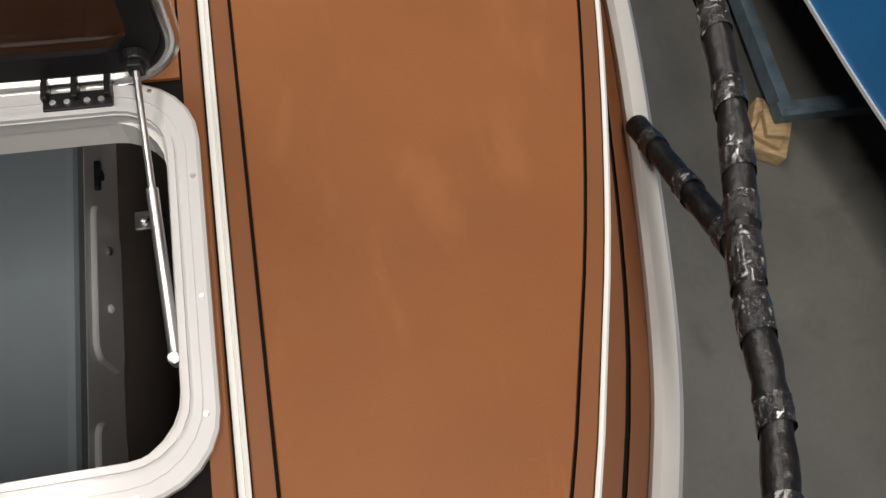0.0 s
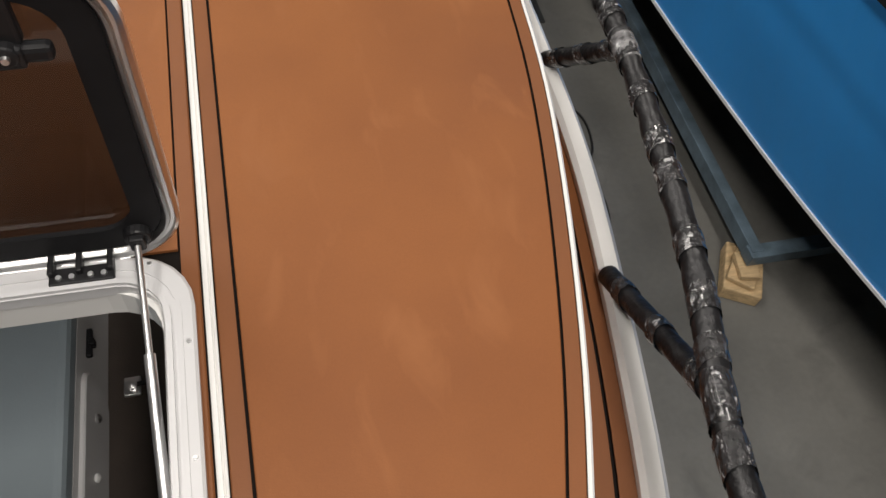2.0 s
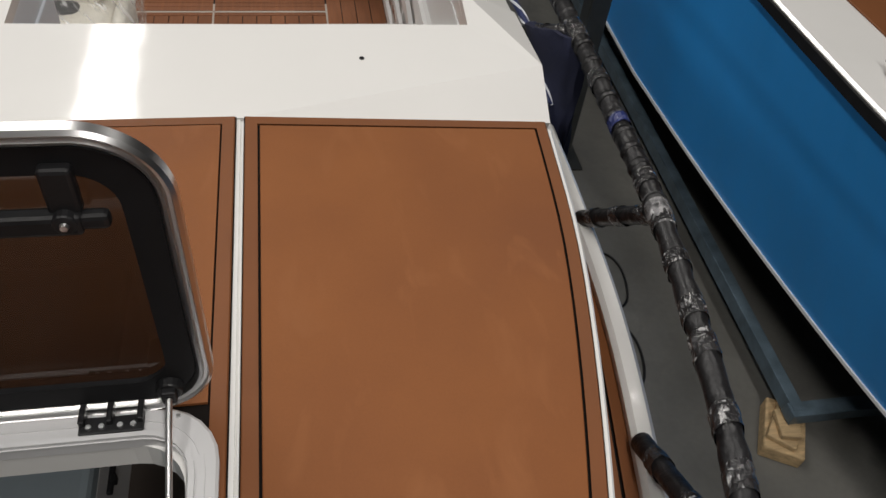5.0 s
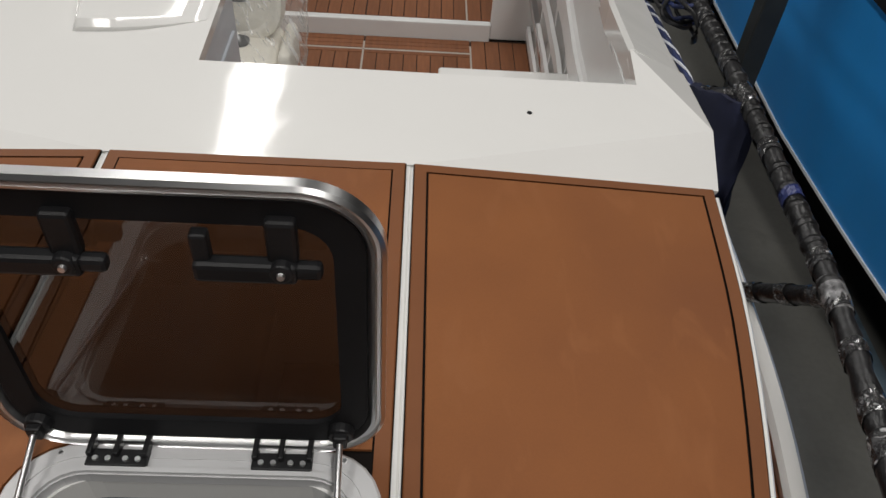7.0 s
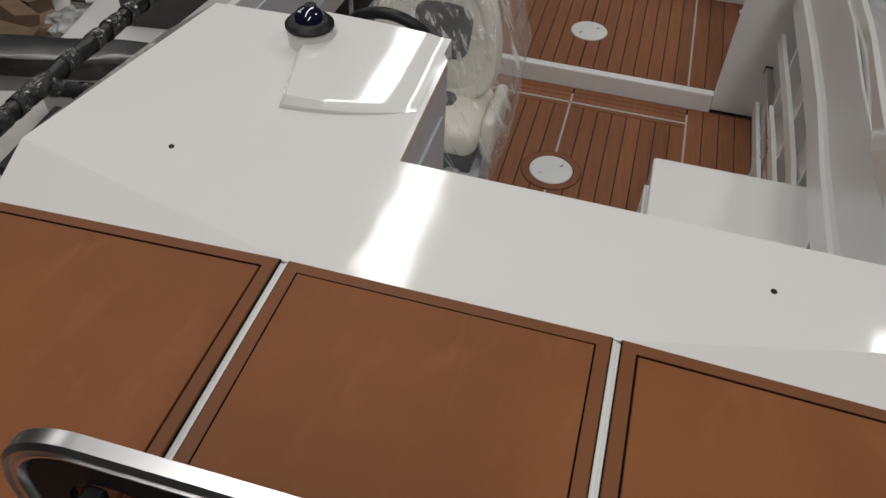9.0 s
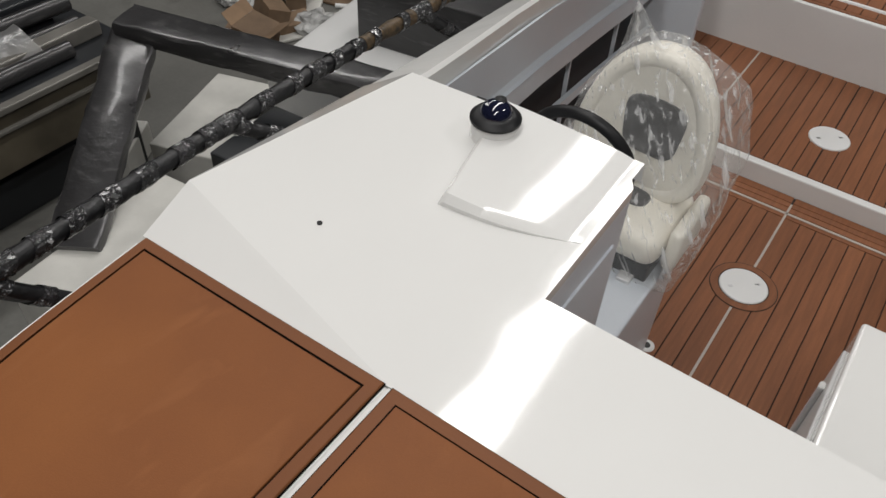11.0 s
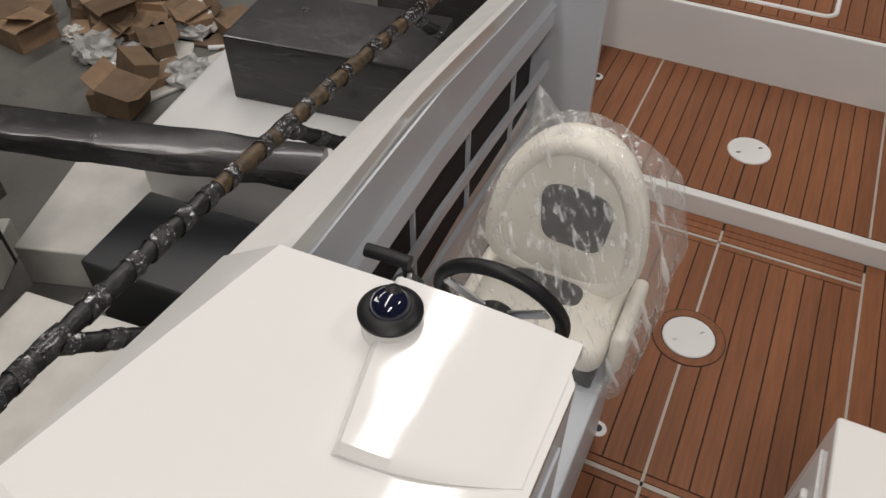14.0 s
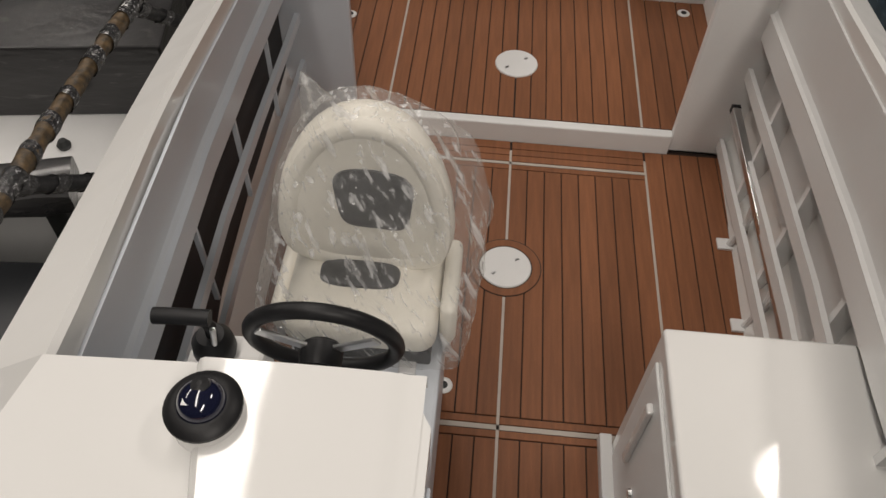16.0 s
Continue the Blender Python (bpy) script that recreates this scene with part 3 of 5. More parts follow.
# cockpit sides: liner wall, then rails with open pockets
# port greyer, starboard whiter: the fall of light is put into their colours
for sgn in (1, -1):
    ys = [0.33 if sgn > 0 else 0.78, 1.2, 1.7, 2.2, 2.7, 2.95]

    def inner(y):
        k = min(range(len(CAP)), key=lambda i: abs(CAP[i].y - y))
        return CAP[k].x - cap_width(CAP[k].y), CAP[k].z
    def lower(y):
        """Height of the liner's lower edge."""
        return -0.30 - 0.115 * y if sgn > 0 else -0.24 - 0.096 * y
    secs = []
    for y in ys:
        xi, z = inner(y)
        secs.append([(sgn * xi, y, z - 0.02), (sgn * (xi + 0.012), y, (z + lower(y)) / 2), (sgn * (xi + 0.022), y, lower(y) + 0.02), (sgn * (xi + 0.010), y, lower(y)), (sgn * (xi - 0.006), y, lower(y) - 0.006)])
    bpart("side_liner", thicken(loft(secs), 0.008), M_GREYSIDE if sgn < 0 else M_WHITEMAT, "pale cockpit side liner, toned greyer to port for its shade")
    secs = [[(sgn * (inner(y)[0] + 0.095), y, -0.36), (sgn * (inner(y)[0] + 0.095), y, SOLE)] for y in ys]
    # port backing is coloured dark to paint in the pockets' shade
    bpart("hull_inside", thicken(loft(secs), 0.008), M_WHITEMAT if sgn > 0 else M_POCKETSHADE, "" if sgn > 0 else "hull inside behind the side pockets, coloured dark for their shade")
    for dz, hgt in ((-0.06, 0.11), (-0.295, 0.06), (-0.50, 0.06), (-0.70, 0.06)) if sgn > 0 else ((-0.05, 0.085), (-0.30, 0.045), (-0.54, 0.045)):
        path = [Vector((sgn * (inner(y)[0] + 0.004), y, lower(y) + dz)) for y in ys]
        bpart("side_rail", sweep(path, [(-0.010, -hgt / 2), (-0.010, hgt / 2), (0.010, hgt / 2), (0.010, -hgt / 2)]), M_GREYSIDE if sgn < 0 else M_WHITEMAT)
    for y in (1.05, 1.55, 2.05, 2.55):
        xi = inner(y)[0] + 0.03
        near, deep, half_w = (0.0, 0.016, 0.006) if sgn < 0 else (-0.014, 0.06, 0.012)
        x0, x1 = sorted((sgn * (xi + near), sgn * (xi + deep)))
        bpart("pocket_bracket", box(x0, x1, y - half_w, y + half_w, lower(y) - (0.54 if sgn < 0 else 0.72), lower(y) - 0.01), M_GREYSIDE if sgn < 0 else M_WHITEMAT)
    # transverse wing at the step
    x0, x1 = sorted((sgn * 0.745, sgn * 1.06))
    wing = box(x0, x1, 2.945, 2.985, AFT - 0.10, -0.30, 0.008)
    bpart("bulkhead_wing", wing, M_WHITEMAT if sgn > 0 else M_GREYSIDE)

# sole and step
bpart("sole_liner", box(-1.06, 1.06, 0.33, 2.95, SOLE - 0.05, SOLE - 0.008), M_SEAM)
bpart("step_nosing", box(-0.78, 0.745, 2.925, 2.975, SOLE - 0.02, AFT + 0.006, 0.008), M_WHITEMAT, "white raised step edge")
bpart("aft_sole_liner", box(-1.06, 1.06, 2.98, 4.05, AFT - 0.06, AFT - 0.008), M_SEAM)
bpart("aft_bench_front", box(-1.06, 1.06, 4.045, 4.08, AFT - 0.02, -0.946, 0.008), M_WHITEMAT)
bpart("aft_bench_base", box(-1.06, 1.06, 4.08, 4.95, -1.0, -0.958), M_WHITEMAT)
bpart("transom", box(-1.06, 1.06, 4.95, 5.02, -1.9, -0.44), M_WHITEMAT)
for sgn in (1, -1):
    x0, x1 = sorted((sgn * 1.04, sgn * 1.08))
    bpart("aft_side_liner", box(x0, x1, 2.985, 4.95, AFT - 0.02, -0.40), M_GREYSIDE)

# ---- inside the cabin, under the hatch ----
bpart("cabin_floor", box(-0.09, 0.62, -1.7, 0.28, -1.12, -1.10), M_CABFLOOR, "dark brown cabin floor")
bpart("cabin_lining", joined([box(0.60, 0.62, -1.7, 0.28, -1.10, -0.07), box(-0.80, -0.19, 0.26, 0.28, -1.10, -0.07), box(0.40, 0.62, 0.26, 0.28, -1.10, -0.07), box(-0.80, 0.62, -1.72, -1.70, -1.10, -0.07), box(-0.82, -0.80, -1.7, 0.28, -1.10, -0.07)]), M_LOCKER)
berth = thing("berth", (-0.45, -0.7, -1.10), "grey vinyl berth with pale locker front", "berth")
bo = Vector((-0.45, -0.7, -1.10))
part("cushion", box(-0.80, -0.085, -1.69, 0.25, -0.80, -0.72, 0.02, at=bo), M_BERTH, berth)
front_panel = part("front_panel", box(-0.80, -0.09, -1.69, 0.25, -1.10, -0.802, 0.004, at=bo), M_LOCKER, berth)
SIDEWAYS = Matrix(((0, 0, 1, 0), (1, 0, 0, 0), (0, 1, 0, 0), (0, 0, 0, 1)))
for y0, y1 in ((-0.78, -0.39), (-1.30, -0.92)):
    door = part("locker_door", shift(moved(plate(rounded(y0, y1, -1.065, -0.845, 0.045), (), -0.092, -0.078, 0.004), SIDEWAYS), -bo), M_LOCKER, berth, "pale grey rounded locker door")
    part("knob", shift(moved(lathe([(0.010, 0.0), (0.012, 0.006), (0.004, 0.012)], 14), Matrix.Translation((-0.078, y1 - 0.10, -0.94)) @ Matrix.Rotation(radians(90), 4, "Y")), -bo), M_CHROME, door, "", True)
    part("knob", shift(moved(lathe([(0.010, 0.0), (0.012, 0.006), (0.004, 0.012)], 14), Matrix.Translation((-0.078, y0 + 0.14, -0.94)) @ Matrix.Rotation(radians(90), 4, "Y")), -bo), M_WHITEMAT, door, "", True)
part("latch", joined([box(-0.092, -0.076, -0.345, -0.265, -0.895, -0.880, 0.004, at=bo), box(-0.084, -0.070, -0.315, -0.295, -0.902, -0.873, 0.003, at=bo)]), M_BLACK, front_panel, "black slot latch")
catch = thing("floor_catch", (-0.025, -0.345, -1.10), "small chrome catch on the dark cabin floor", "catch")
part("plate", box(-0.022, 0.022, -0.028, 0.028, 0.0, 0.012, 0.004), M_CHROME, catch)
part("tongue", tube([(0.0, 0.0, 0.014), (0.035, 0.0, 0.022), (0.06, 0.004, 0.016)], 0.007, 10), M_BLACK, catch, "", True)
part("boss", lathe([(0.014, 0.010), (0.015, 0.024), (0.006, 0.030)], 16), M_CHROME, catch, "", True)

# ---- deck hatch, standing open ----
hatch = thing("deck_hatch", (0.04, HY1, 0.0), "open deck hatch with white frame and smoked lid", "hatch")
ho = Vector((0.04, HY1, 0.0))
hframe = part("frame", shift(joined([
    plate(rounded(HX0, HX1, HY0, HY1, 0.09), [rounded(HX0 + 0.042, HX1 - 0.036, HY0 + 0.042, HY1 - 0.045, 0.065)[::-1]], -0.002, 0.014, 0.004),
    sweep([Vector((x, y, 0.014)) for x, y in rounded(HX0 + 0.020, HX1 - 0.020, HY0 + 0.020, HY1 - 0.020, 0.082)], [(-0.003, -0.002), (-0.003, 0.0022), (0.003, 0.0022), (0.003, -0.002)], closed=True),
    sweep([Vector((x, y, 0.014)) for x, y in rounded(HX0 + 0.040, HX1 - 0.034, HY0 + 0.040, HY1 - 0.043, 0.067)], [(-0.004, -0.024), (-0.004, 0.007), (0.004, 0.007), (0.004, -0.024)], closed=True)]), -ho), M_ALUWHITE, hatch, "white coated metal hatch frame")
for sx, sy in ((0.282, -0.82), (0.282, -0.98), (0.277, -1.12), (0.20, -1.198), (0.04, -1.198), (-0.12, -1.198), (0.235, -0.690), (-0.16, -0.690), (-0.208, -0.98)):
    part("screw", shift(cyl(0.004, 0.003, 0.013, 0.0165, 10), Vector((sx, sy, 0)) - ho), M_CHROME, hframe)
# lid: built flat (x across, y up the lid, z towards its inner side), then raised about the hinge
LEAN = radians(1.5)
LID = Matrix.Translation(Vector((0, -0.664, 0.010)) - ho) @ Matrix.Rotation(math.pi / 2 - LEAN, 4, "X")
LX0, LX1, LH = HX0 - 0.010, HX1 - 0.002, 0.490
lid = part("lid", moved(joined([
    sweep([Vector((x, y, 0)) for x, y in rounded(LX0 + 0.010, LX1 - 0.010, 0.010, LH - 0.010, 0.085, 14)],
          [(-0.011, -0.005), (-0.011, 0.004), (-0.006, 0.012), (-0.002, 0.013), (0.000, 0.008), (0.004, 0.008), (0.006, 0.013), (0.011, 0.009), (0.011, -0.005)], closed=True)]), LID), M_ALU, hatch, "brushed aluminium lid frame", True)
part("gasket", moved(plate(rounded(LX0 + 0.021, LX1 - 0.021, 0.021, LH - 0.021, 0.076, 8), [rounded(LX0 + 0.056, LX1 - 0.056, 0.060, LH - 0.056, 0.05, 8)[::-1]], -0.004, 0.006, 0.002), LID), M_RUBBER, lid, "black lid gasket")
part("pane", moved(plate(rounded(LX0 + 0.018, LX1 - 0.018, 0.018, LH - 0.018, 0.078, 8), (), -0.011, -0.0045), LID), M_SMOKED, lid, "smoked brown acrylic pane")
for cx in (0.150, -0.080):
    lt = part("latch", moved(box(cx - 0.068, cx + 0.045, 0.366, 0.393, 0.008, 0.030, 0.006), LID), M_BLACK, lid, "black plastic lid latch handle")
    part("bracket", moved(box(cx - 0.068, cx - 0.048, 0.388, 0.428, 0.004, 0.022, 0.004), LID), M_BLACK, lt)
    part("bracket", moved(box(cx + 0.012, cx + 0.046, 0.388, 0.448, 0.002, 0.020, 0.005), LID), M_BLACK, lt)
    part("pivot", moved(cyl(0.015, 0.013, 0.0, 0.030, 16, 0.003), LID @ Matrix.Translation((cx + 0.028, 0.384, 0.002))), M_BLACK, lt)
    part("lever", moved(box(cx + 0.040, cx + 0.072, 0.372, 0.392, 0.010, 0.028, 0.006), LID), M_BLACK, lt)
    part("screw", moved(cyl(0.005, 0.004, 0.0, 0.004, 12), LID @ Matrix.Translation((cx + 0.028, 0.384, 0.032))), M_CHROME, lt)
for cx in (LX0 + 0.050, LX1 - 0.060):
    part("strut_mount", moved(joined([moved(cyl(0.019, 0.017, 0.0, 0.016, 18, 0.003), Matrix.Translation((cx, 0.052, 0.004))), box(cx - 0.010, cx + 0.010, 0.04, 0.064, 0.014, 0.030, 0.003)]), LID), M_BLACK, lid)
for cx, lx in ((LX1 - 0.060, 0.243), (LX0 + 0.050, -0.165)):
    p0 = LID @ Vector((cx, 0.052, 0.03))
    p1 = Vector((lx, -1.045, -0.012)) - ho
    pm = p0.lerp(p1, 0.42)
    strut = part("gas_strut", joined([tube([p0, pm], 0.0045, 10), tube([pm, p1], 0.0075, 12)]), M_CHROME, hatch, "polished gas strut holding the lid", True)
    part("ball_joint", moved(joined([cyl(0.008, 0.008, -0.012, 0.012, 12, 0.002), box(-0.004, 0.03, -0.004, 0.004, -0.004, 0.004)]), Matrix.Translation(p1)), M_CHROME, strut)
for cx in (0.149, -0.078):
    hg = part("hinge", shift(box(cx - 0.042, cx + 0.042, -0.712, -0.686, 0.014, 0.024, 0.002), -ho), M_BLACK, hatch, "black plastic hinge with four screws")
    for d in (0.0, 0.036, 0.076):
        part("knuckle", shift(box(cx - 0.042 + d, cx - 0.034 + d, -0.700, -0.656, 0.016, 0.034, 0.002), -ho), M_BLACK, hg)
    for d in (-0.029, -0.012, 0.012, 0.029):
        part("screw", shift(cyl(0.0045, 0.004, 0.023, 0.0265, 10), Vector((cx + d, -0.702, 0)) - ho), M_CHROME, hg)

# ---- guard rails wrapped in foam and tape ----
RAIL = smooth_path([(0.0, -2.33, 0.0), (0.45, -2.12, -0.01), (0.80, -1.66, -0.04), (0.955, -1.30, -0.05), (1.005, -1.03, -0.055), (1.075, -0.75, -0.06), (1.135, -0.30, -0.065), (1.150, 0.05, -0.07), (1.160, 0.5, -0.075), (1.162, 1.0, -0.09), (1.165, 1.6, -0.12), (1.175, 2.3, -0.18), (1.19, 3.2, -0.26)], 12)


def guard_rail(sgn):
    r = 0.0232
    o = Vector((sgn * 1.0, 0, -0.3))
    rail = thing("guard_rail", o, "boat guard rail wrapped in black foam and clear tape", "rail", "wrapped guard rails")
    pts = [Vector((sgn * p.x, p.y, p.z)) - o for p in RAIL]
    rnd = random.Random(3 if sgn > 0 else 4)
    cut = next(i for i, p in enumerate(RAIL) if p.y > 0.95)
    part("rail", tube(pts[:cut + 1], r, 14, scale=lambda i: 1 + 0.07 * math.sin(i * 2.1) + 0.05 * rnd.uniform(-1, 1)), M_WRAP, rail, "black foam-wrapped rail tube", True)
    part("rail_end", tube(pts[cut:], r * 0.98, 14, scale=lambda i: 1 + 0.10 * math.sin(i * 2.6) + 0.05 * rnd.uniform(-1, 1)), M_CAMO if sgn < 0 else M_WRAP, rail, "mottled brown wrapped rail end" if sgn < 0 else "dark wrapped rail end", True)

    def band(a, b, rr, m, name):
        """A crinkled loose band between two points."""
        d = b - a
        n, k = 16, 5
        q = d.to_track_quat("Z", "Y").to_matrix().to_4x4()
        bm = bmesh.new()
        rings = []
        for j in range(k):
            f = j / (k - 1)
            rings.append([bm.verts.new((rr * (1 + rnd.uniform(-0.03, 0.10)) * math.cos(2 * math.pi * i / n), rr * (1 + rnd.uniform(-0.03, 0.10)) * math.sin(2 * math.pi * i / n), d.length * f + 0.012 * math.sin(2 * math.pi * i / n))) for i in range(n)])
        for x, y in zip(rings, rings[1:]):
            for i in range(n):
                bm.faces.new((x[i], x[(i + 1) % n], y[(i + 1) % n], y[i]))
        part(name, moved(bm, Matrix.Translation(a) @ q), m, rail)

    if sgn > 0:
        since = 0.0
        for i in range(1, len(pts) - 1):
            since += (pts[i] - pts[i - 1]).length
            if -0.24 < RAIL[i].y < 1.6 and since > 0.040:
                since = 0.0
                q = (pts[i + 1] - pts[i - 1]).to_track_quat("Z", "Y").to_matrix().to_4x4() @ Matrix.Rotation(radians(12), 4, "X")
                part("wrap_turn", moved(lathe([(r * 0.98, -0.012), (r * 1.13, -0.007), (r * 1.15, 0.004), (r * 0.98, 0.010)], 14), Matrix.Translation(pts[i]) @ q), M_WRAP, rail, "", True)
    acc, nxt = 0.0, 0.05
    for i in range(len(pts) - 1):
        acc += (pts[i + 1] - pts[i]).length
        y = RAIL[i].y
        if acc > nxt and y > -1.6 and i + 2 < len(pts):
            d = (pts[i + 1] - pts[i]).normalized()
            w = rnd.uniform(0.028, 0.060)
            navy = sgn > 0 and -0.2 < y < 0.6
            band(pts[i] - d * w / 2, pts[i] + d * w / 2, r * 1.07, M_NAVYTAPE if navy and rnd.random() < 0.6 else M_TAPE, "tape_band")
            nxt = acc + (rnd.uniform(0.11, 0.22) if sgn > 0 and y > -0.24 else rnd.uniform(0.06, 0.12))
    for jy, bx, by, bz in ((-1.01, 1.030, -0.655, -0.285), (-0.262, 1.085, -0.06, -0.285), (0.42, 1.05, 0.62, -0.20), (1.22, 1.06, 1.42, -0.26), (2.0, 1.08, 2.2, -0.36)):
        j = min(range(len(RAIL)), key=lambda q: abs(RAIL[q].y - jy))
        a, b = pts[j], Vector((sgn * bx, by, bz)) - o
        path = [a.lerp(b, f) for f in (0, 0.2, 0.4, 0.6, 0.8, 1.0)]
        part("post", tube(path, r * 0.9, 14, scale=lambda i: 1 + 0.06 * math.sin(i * 3)), M_WRAP, rail, "", True)
        d = (b - a).normalized()
        L = (b - a).length
        for f in (0.12, 0.45, 0.80):
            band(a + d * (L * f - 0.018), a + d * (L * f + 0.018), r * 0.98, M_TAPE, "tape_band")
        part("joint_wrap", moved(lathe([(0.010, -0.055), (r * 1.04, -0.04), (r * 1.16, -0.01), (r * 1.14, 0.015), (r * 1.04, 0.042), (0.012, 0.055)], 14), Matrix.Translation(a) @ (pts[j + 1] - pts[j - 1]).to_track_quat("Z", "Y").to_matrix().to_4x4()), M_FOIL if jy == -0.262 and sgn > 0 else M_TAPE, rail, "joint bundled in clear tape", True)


guard_rail(1)
guard_rail(-1)

# ---- helm ----
comp = thing("compass", (-0.535, 0.68, dash_z(0.68)), "black dome compass on a white round base", "compass")
part("base", lathe([(0.056, -0.004), (0.055, 0.034), (0.052, 0.041), (0.03, 0.043)]), M_WHITE, comp, "white round base", True)
part("bezel", lathe([(0.050, 0.040), (0.060, 0.043), (0.060, 0.049), (0.050, 0.059), (0.036, 0.062)]), M_BLACK, comp, "black compass bezel", True)
part("globe", lathe([(0.038, 0.060), (0.036, 0.069), (0.029, 0.080), (0.018, 0.087), (0.004, 0.090)]), M_GLOBE, comp, "dark glossy compass dome", True)
part("shade", moved(lathe([(0.012, 0.0), (0.016, 0.004), (0.014, 0.012), (0.004, 0.016)], 16), Matrix.Translation((0.0, 0.014, 0.077))), M_BLACK, comp)
part("dial_marks", joined([box(-0.020, -0.006, -0.020, -0.008, 0.0832, 0.0845), box(-0.003, 0.006, -0.018, -0.011, 0.0848, 0.0860)]), M_WHITEMAT, comp, "pale dial card marks")

wheel = thing("steering_wheel", (-0.420, 0.945, -0.135), "black steering wheel with three metal spokes", "wheel")
tilt = Matrix.Rotation(radians(-79), 4, "X")
rimp = [Vector((0.142 * math.cos(a), 0.142 * math.sin(a), 0.0)) for a in [2 * math.pi * k / 48 for k in range(48)]]
part("rim", moved(tube(rimp, 0.0165, 12, True), tilt), M_BLACK, wheel, "", True)
part("hub", moved(lathe([(0.040, -0.06), (0.042, -0.03), (0.040, -0.012), (0.030, -0.004)], 24), tilt), M_BLACK, wheel, "", True)
for a in (95, 215, 325):
    q = Matrix.Rotation(radians(a), 4, "Z")
    part("spoke", moved(moved(box(0.032, 0.137, -0.013, 0.013, -0.026, -0.018, 0.003), q), tilt), M_CHROME, wheel, "brushed metal spoke")
part("column", tube([(0, -0.17, -0.03), (0, -0.05, -0.008)], 0.03, 16), M_BLACK, wheel)

thr = thing("throttle", (-0.66, 0.965, -0.235), "black engine throttle lever with chrome trim", "lever")
part("base", box(-0.06, 0.10, -0.205, 0.05, -0.14, -0.02, 0.012), M_WHITE, thr, "white moulded mount")
part("body", lathe([(0.040, -0.02), (0.045, 0.0), (0.042, 0.03), (0.028, 0.05)], 20), M_BLACK, thr, "", True)
part("arm", tube([(0.0, 0.0, 0.03), (0.006, 0.0, 0.08), (0.0, -0.005, 0.115)], 0.013, 12), M_BLACK, thr, "", True)
part("trim", tube([(0.014, -0.02, 0.045), (0.016, -0.012, 0.09)], 0.006, 10), M_CHROME, thr, "chrome trim switch", True)
part("grip", tube([(-0.095, -0.01, 0.118), (-0.05, -0.008, 0.120), (0.015, -0.005, 0.118)], 0.017, 14), M_BLACK, thr, "", True)

# helm seat
seat = thing("helm_seat", (-0.43, 1.30, SOLE), "cream vinyl helm seat with dark inserts, still bagged", "seat")
so = Vector((-0.43, 1.30, SOLE))


def pillow(outline, t, rows=6):
    """A padded slab: the outline in x and z, full in the middle and rounded at its edge."""
    bm = bmesh.new()
    rings = []
    for k in range(rows + 1):
        a = math.pi * k / rows
        d = 0.5 * t * (1 - math.sin(a)) * 0.9
        ring = inset(outline, d)
        rings.append([bm.verts.new((x, -0.5 * t * math.cos(a), z)) for x, z in ring])
    for a, b in zip(rings, rings[1:]):
        for i in range(len(a)):
            j = (i + 1) % len(a)
            bm.faces.new((a[i], a[j], b[j], b[i]))
    for ring, f in ((rings[0], -1), (rings[-1], 1)):
        c = sum((v.co for v in ring), Vector()) / len(ring)
        for s in (0.75, 0.5, 0.25):
            nxt = [bm.verts.new(c.lerp(v.co, s / (s + 0.25))) for v in ring]
            for i in range(len(ring)):
                j = (i + 1) % len(ring)
                bm.faces.new((ring[i], ring[j], nxt[j], nxt[i])[::-f])
            ring = nxt
        bm.faces.new(ring[::f])
    return bm


def egg(w0, w1, z0, z1, n=40, p=2.6):
    out = []
    for k in range(n):
        a = 2 * math.pi * k / n
        c, s = math.cos(a), math.sin(a)
        z = (z0 + z1) / 2 + (z1 - z0) / 2 * math.copysign(abs(s) ** (2 / p), s)
        f = (z - z0) / (z1 - z0)
        out.append((math.copysign(abs(c) ** (2 / p), c) * (w0 + (w1 - w0) * f) / 2, z))
    return out


BACK = Matrix.Translation((-0.01, 0.255, 0.70)) @ Matrix.Rotation(radians(-4), 4, "X")


def bucket(bm):
    """Bend a back pad so that its sides come forward."""
    for v in bm.verts:
        v.co.y += 0.03 - 1.25 * v.co.x ** 2
    return moved(bm, BACK)


back = part("backrest", bucket(pillow(egg(0.54, 0.41, 0.03, 0.590, p=2.3), 0.12, 8)), M_CREAM, seat, "", True)
part("bolster", bucket(sweep([Vector((x, -0.040, z)) for x, z in egg(0.47, 0.34, 0.07, 0.550, p=2.3)], [(c[0], c[1]) for c in circle(0.030, 10)], closed=True, up=Vector((0, 1, 0)))), M_CREAM, back, "", True)
part("insert", bucket(moved(pillow(egg(0.19, 0.235, 0.215, 0.430, 32, 4.0), 0.03, 4), Matrix.Translation((0.02, -0.054, 0)))), M_DARKMESH, back, "dark backrest insert", True)
cush = part("cushion", box(-0.235, 0.205, -0.01, 0.36, 0.652, 0.785, 0.055, 5), M_CREAM, seat, "", True)
part("insert", moved(pillow(egg(0.225, 0.235, -0.048, 0.048, 28, 3.5), 0.024, 4), Matrix.Translation((-0.03, 0.172, 0.785)) @ Matrix.Rotation(radians(-90), 4, "X")), M_DARKMESH, cush, "dark seat cushion insert", True)
for sx, top in ((-0.258, 0.73), (0.232, 0.80)):
    part("side_arm", box(sx - 0.024, sx + 0.024, 0.06, 0.33, 0.63, top, 0.022, 3), M_CREAM, seat, "", True)
    part("arm_bracket", box(sx - 0.012, sx + 0.012, 0.06, 0.16, 0.585, 0.64, 0.006), M_CHROME, seat, "metal seat bracket")
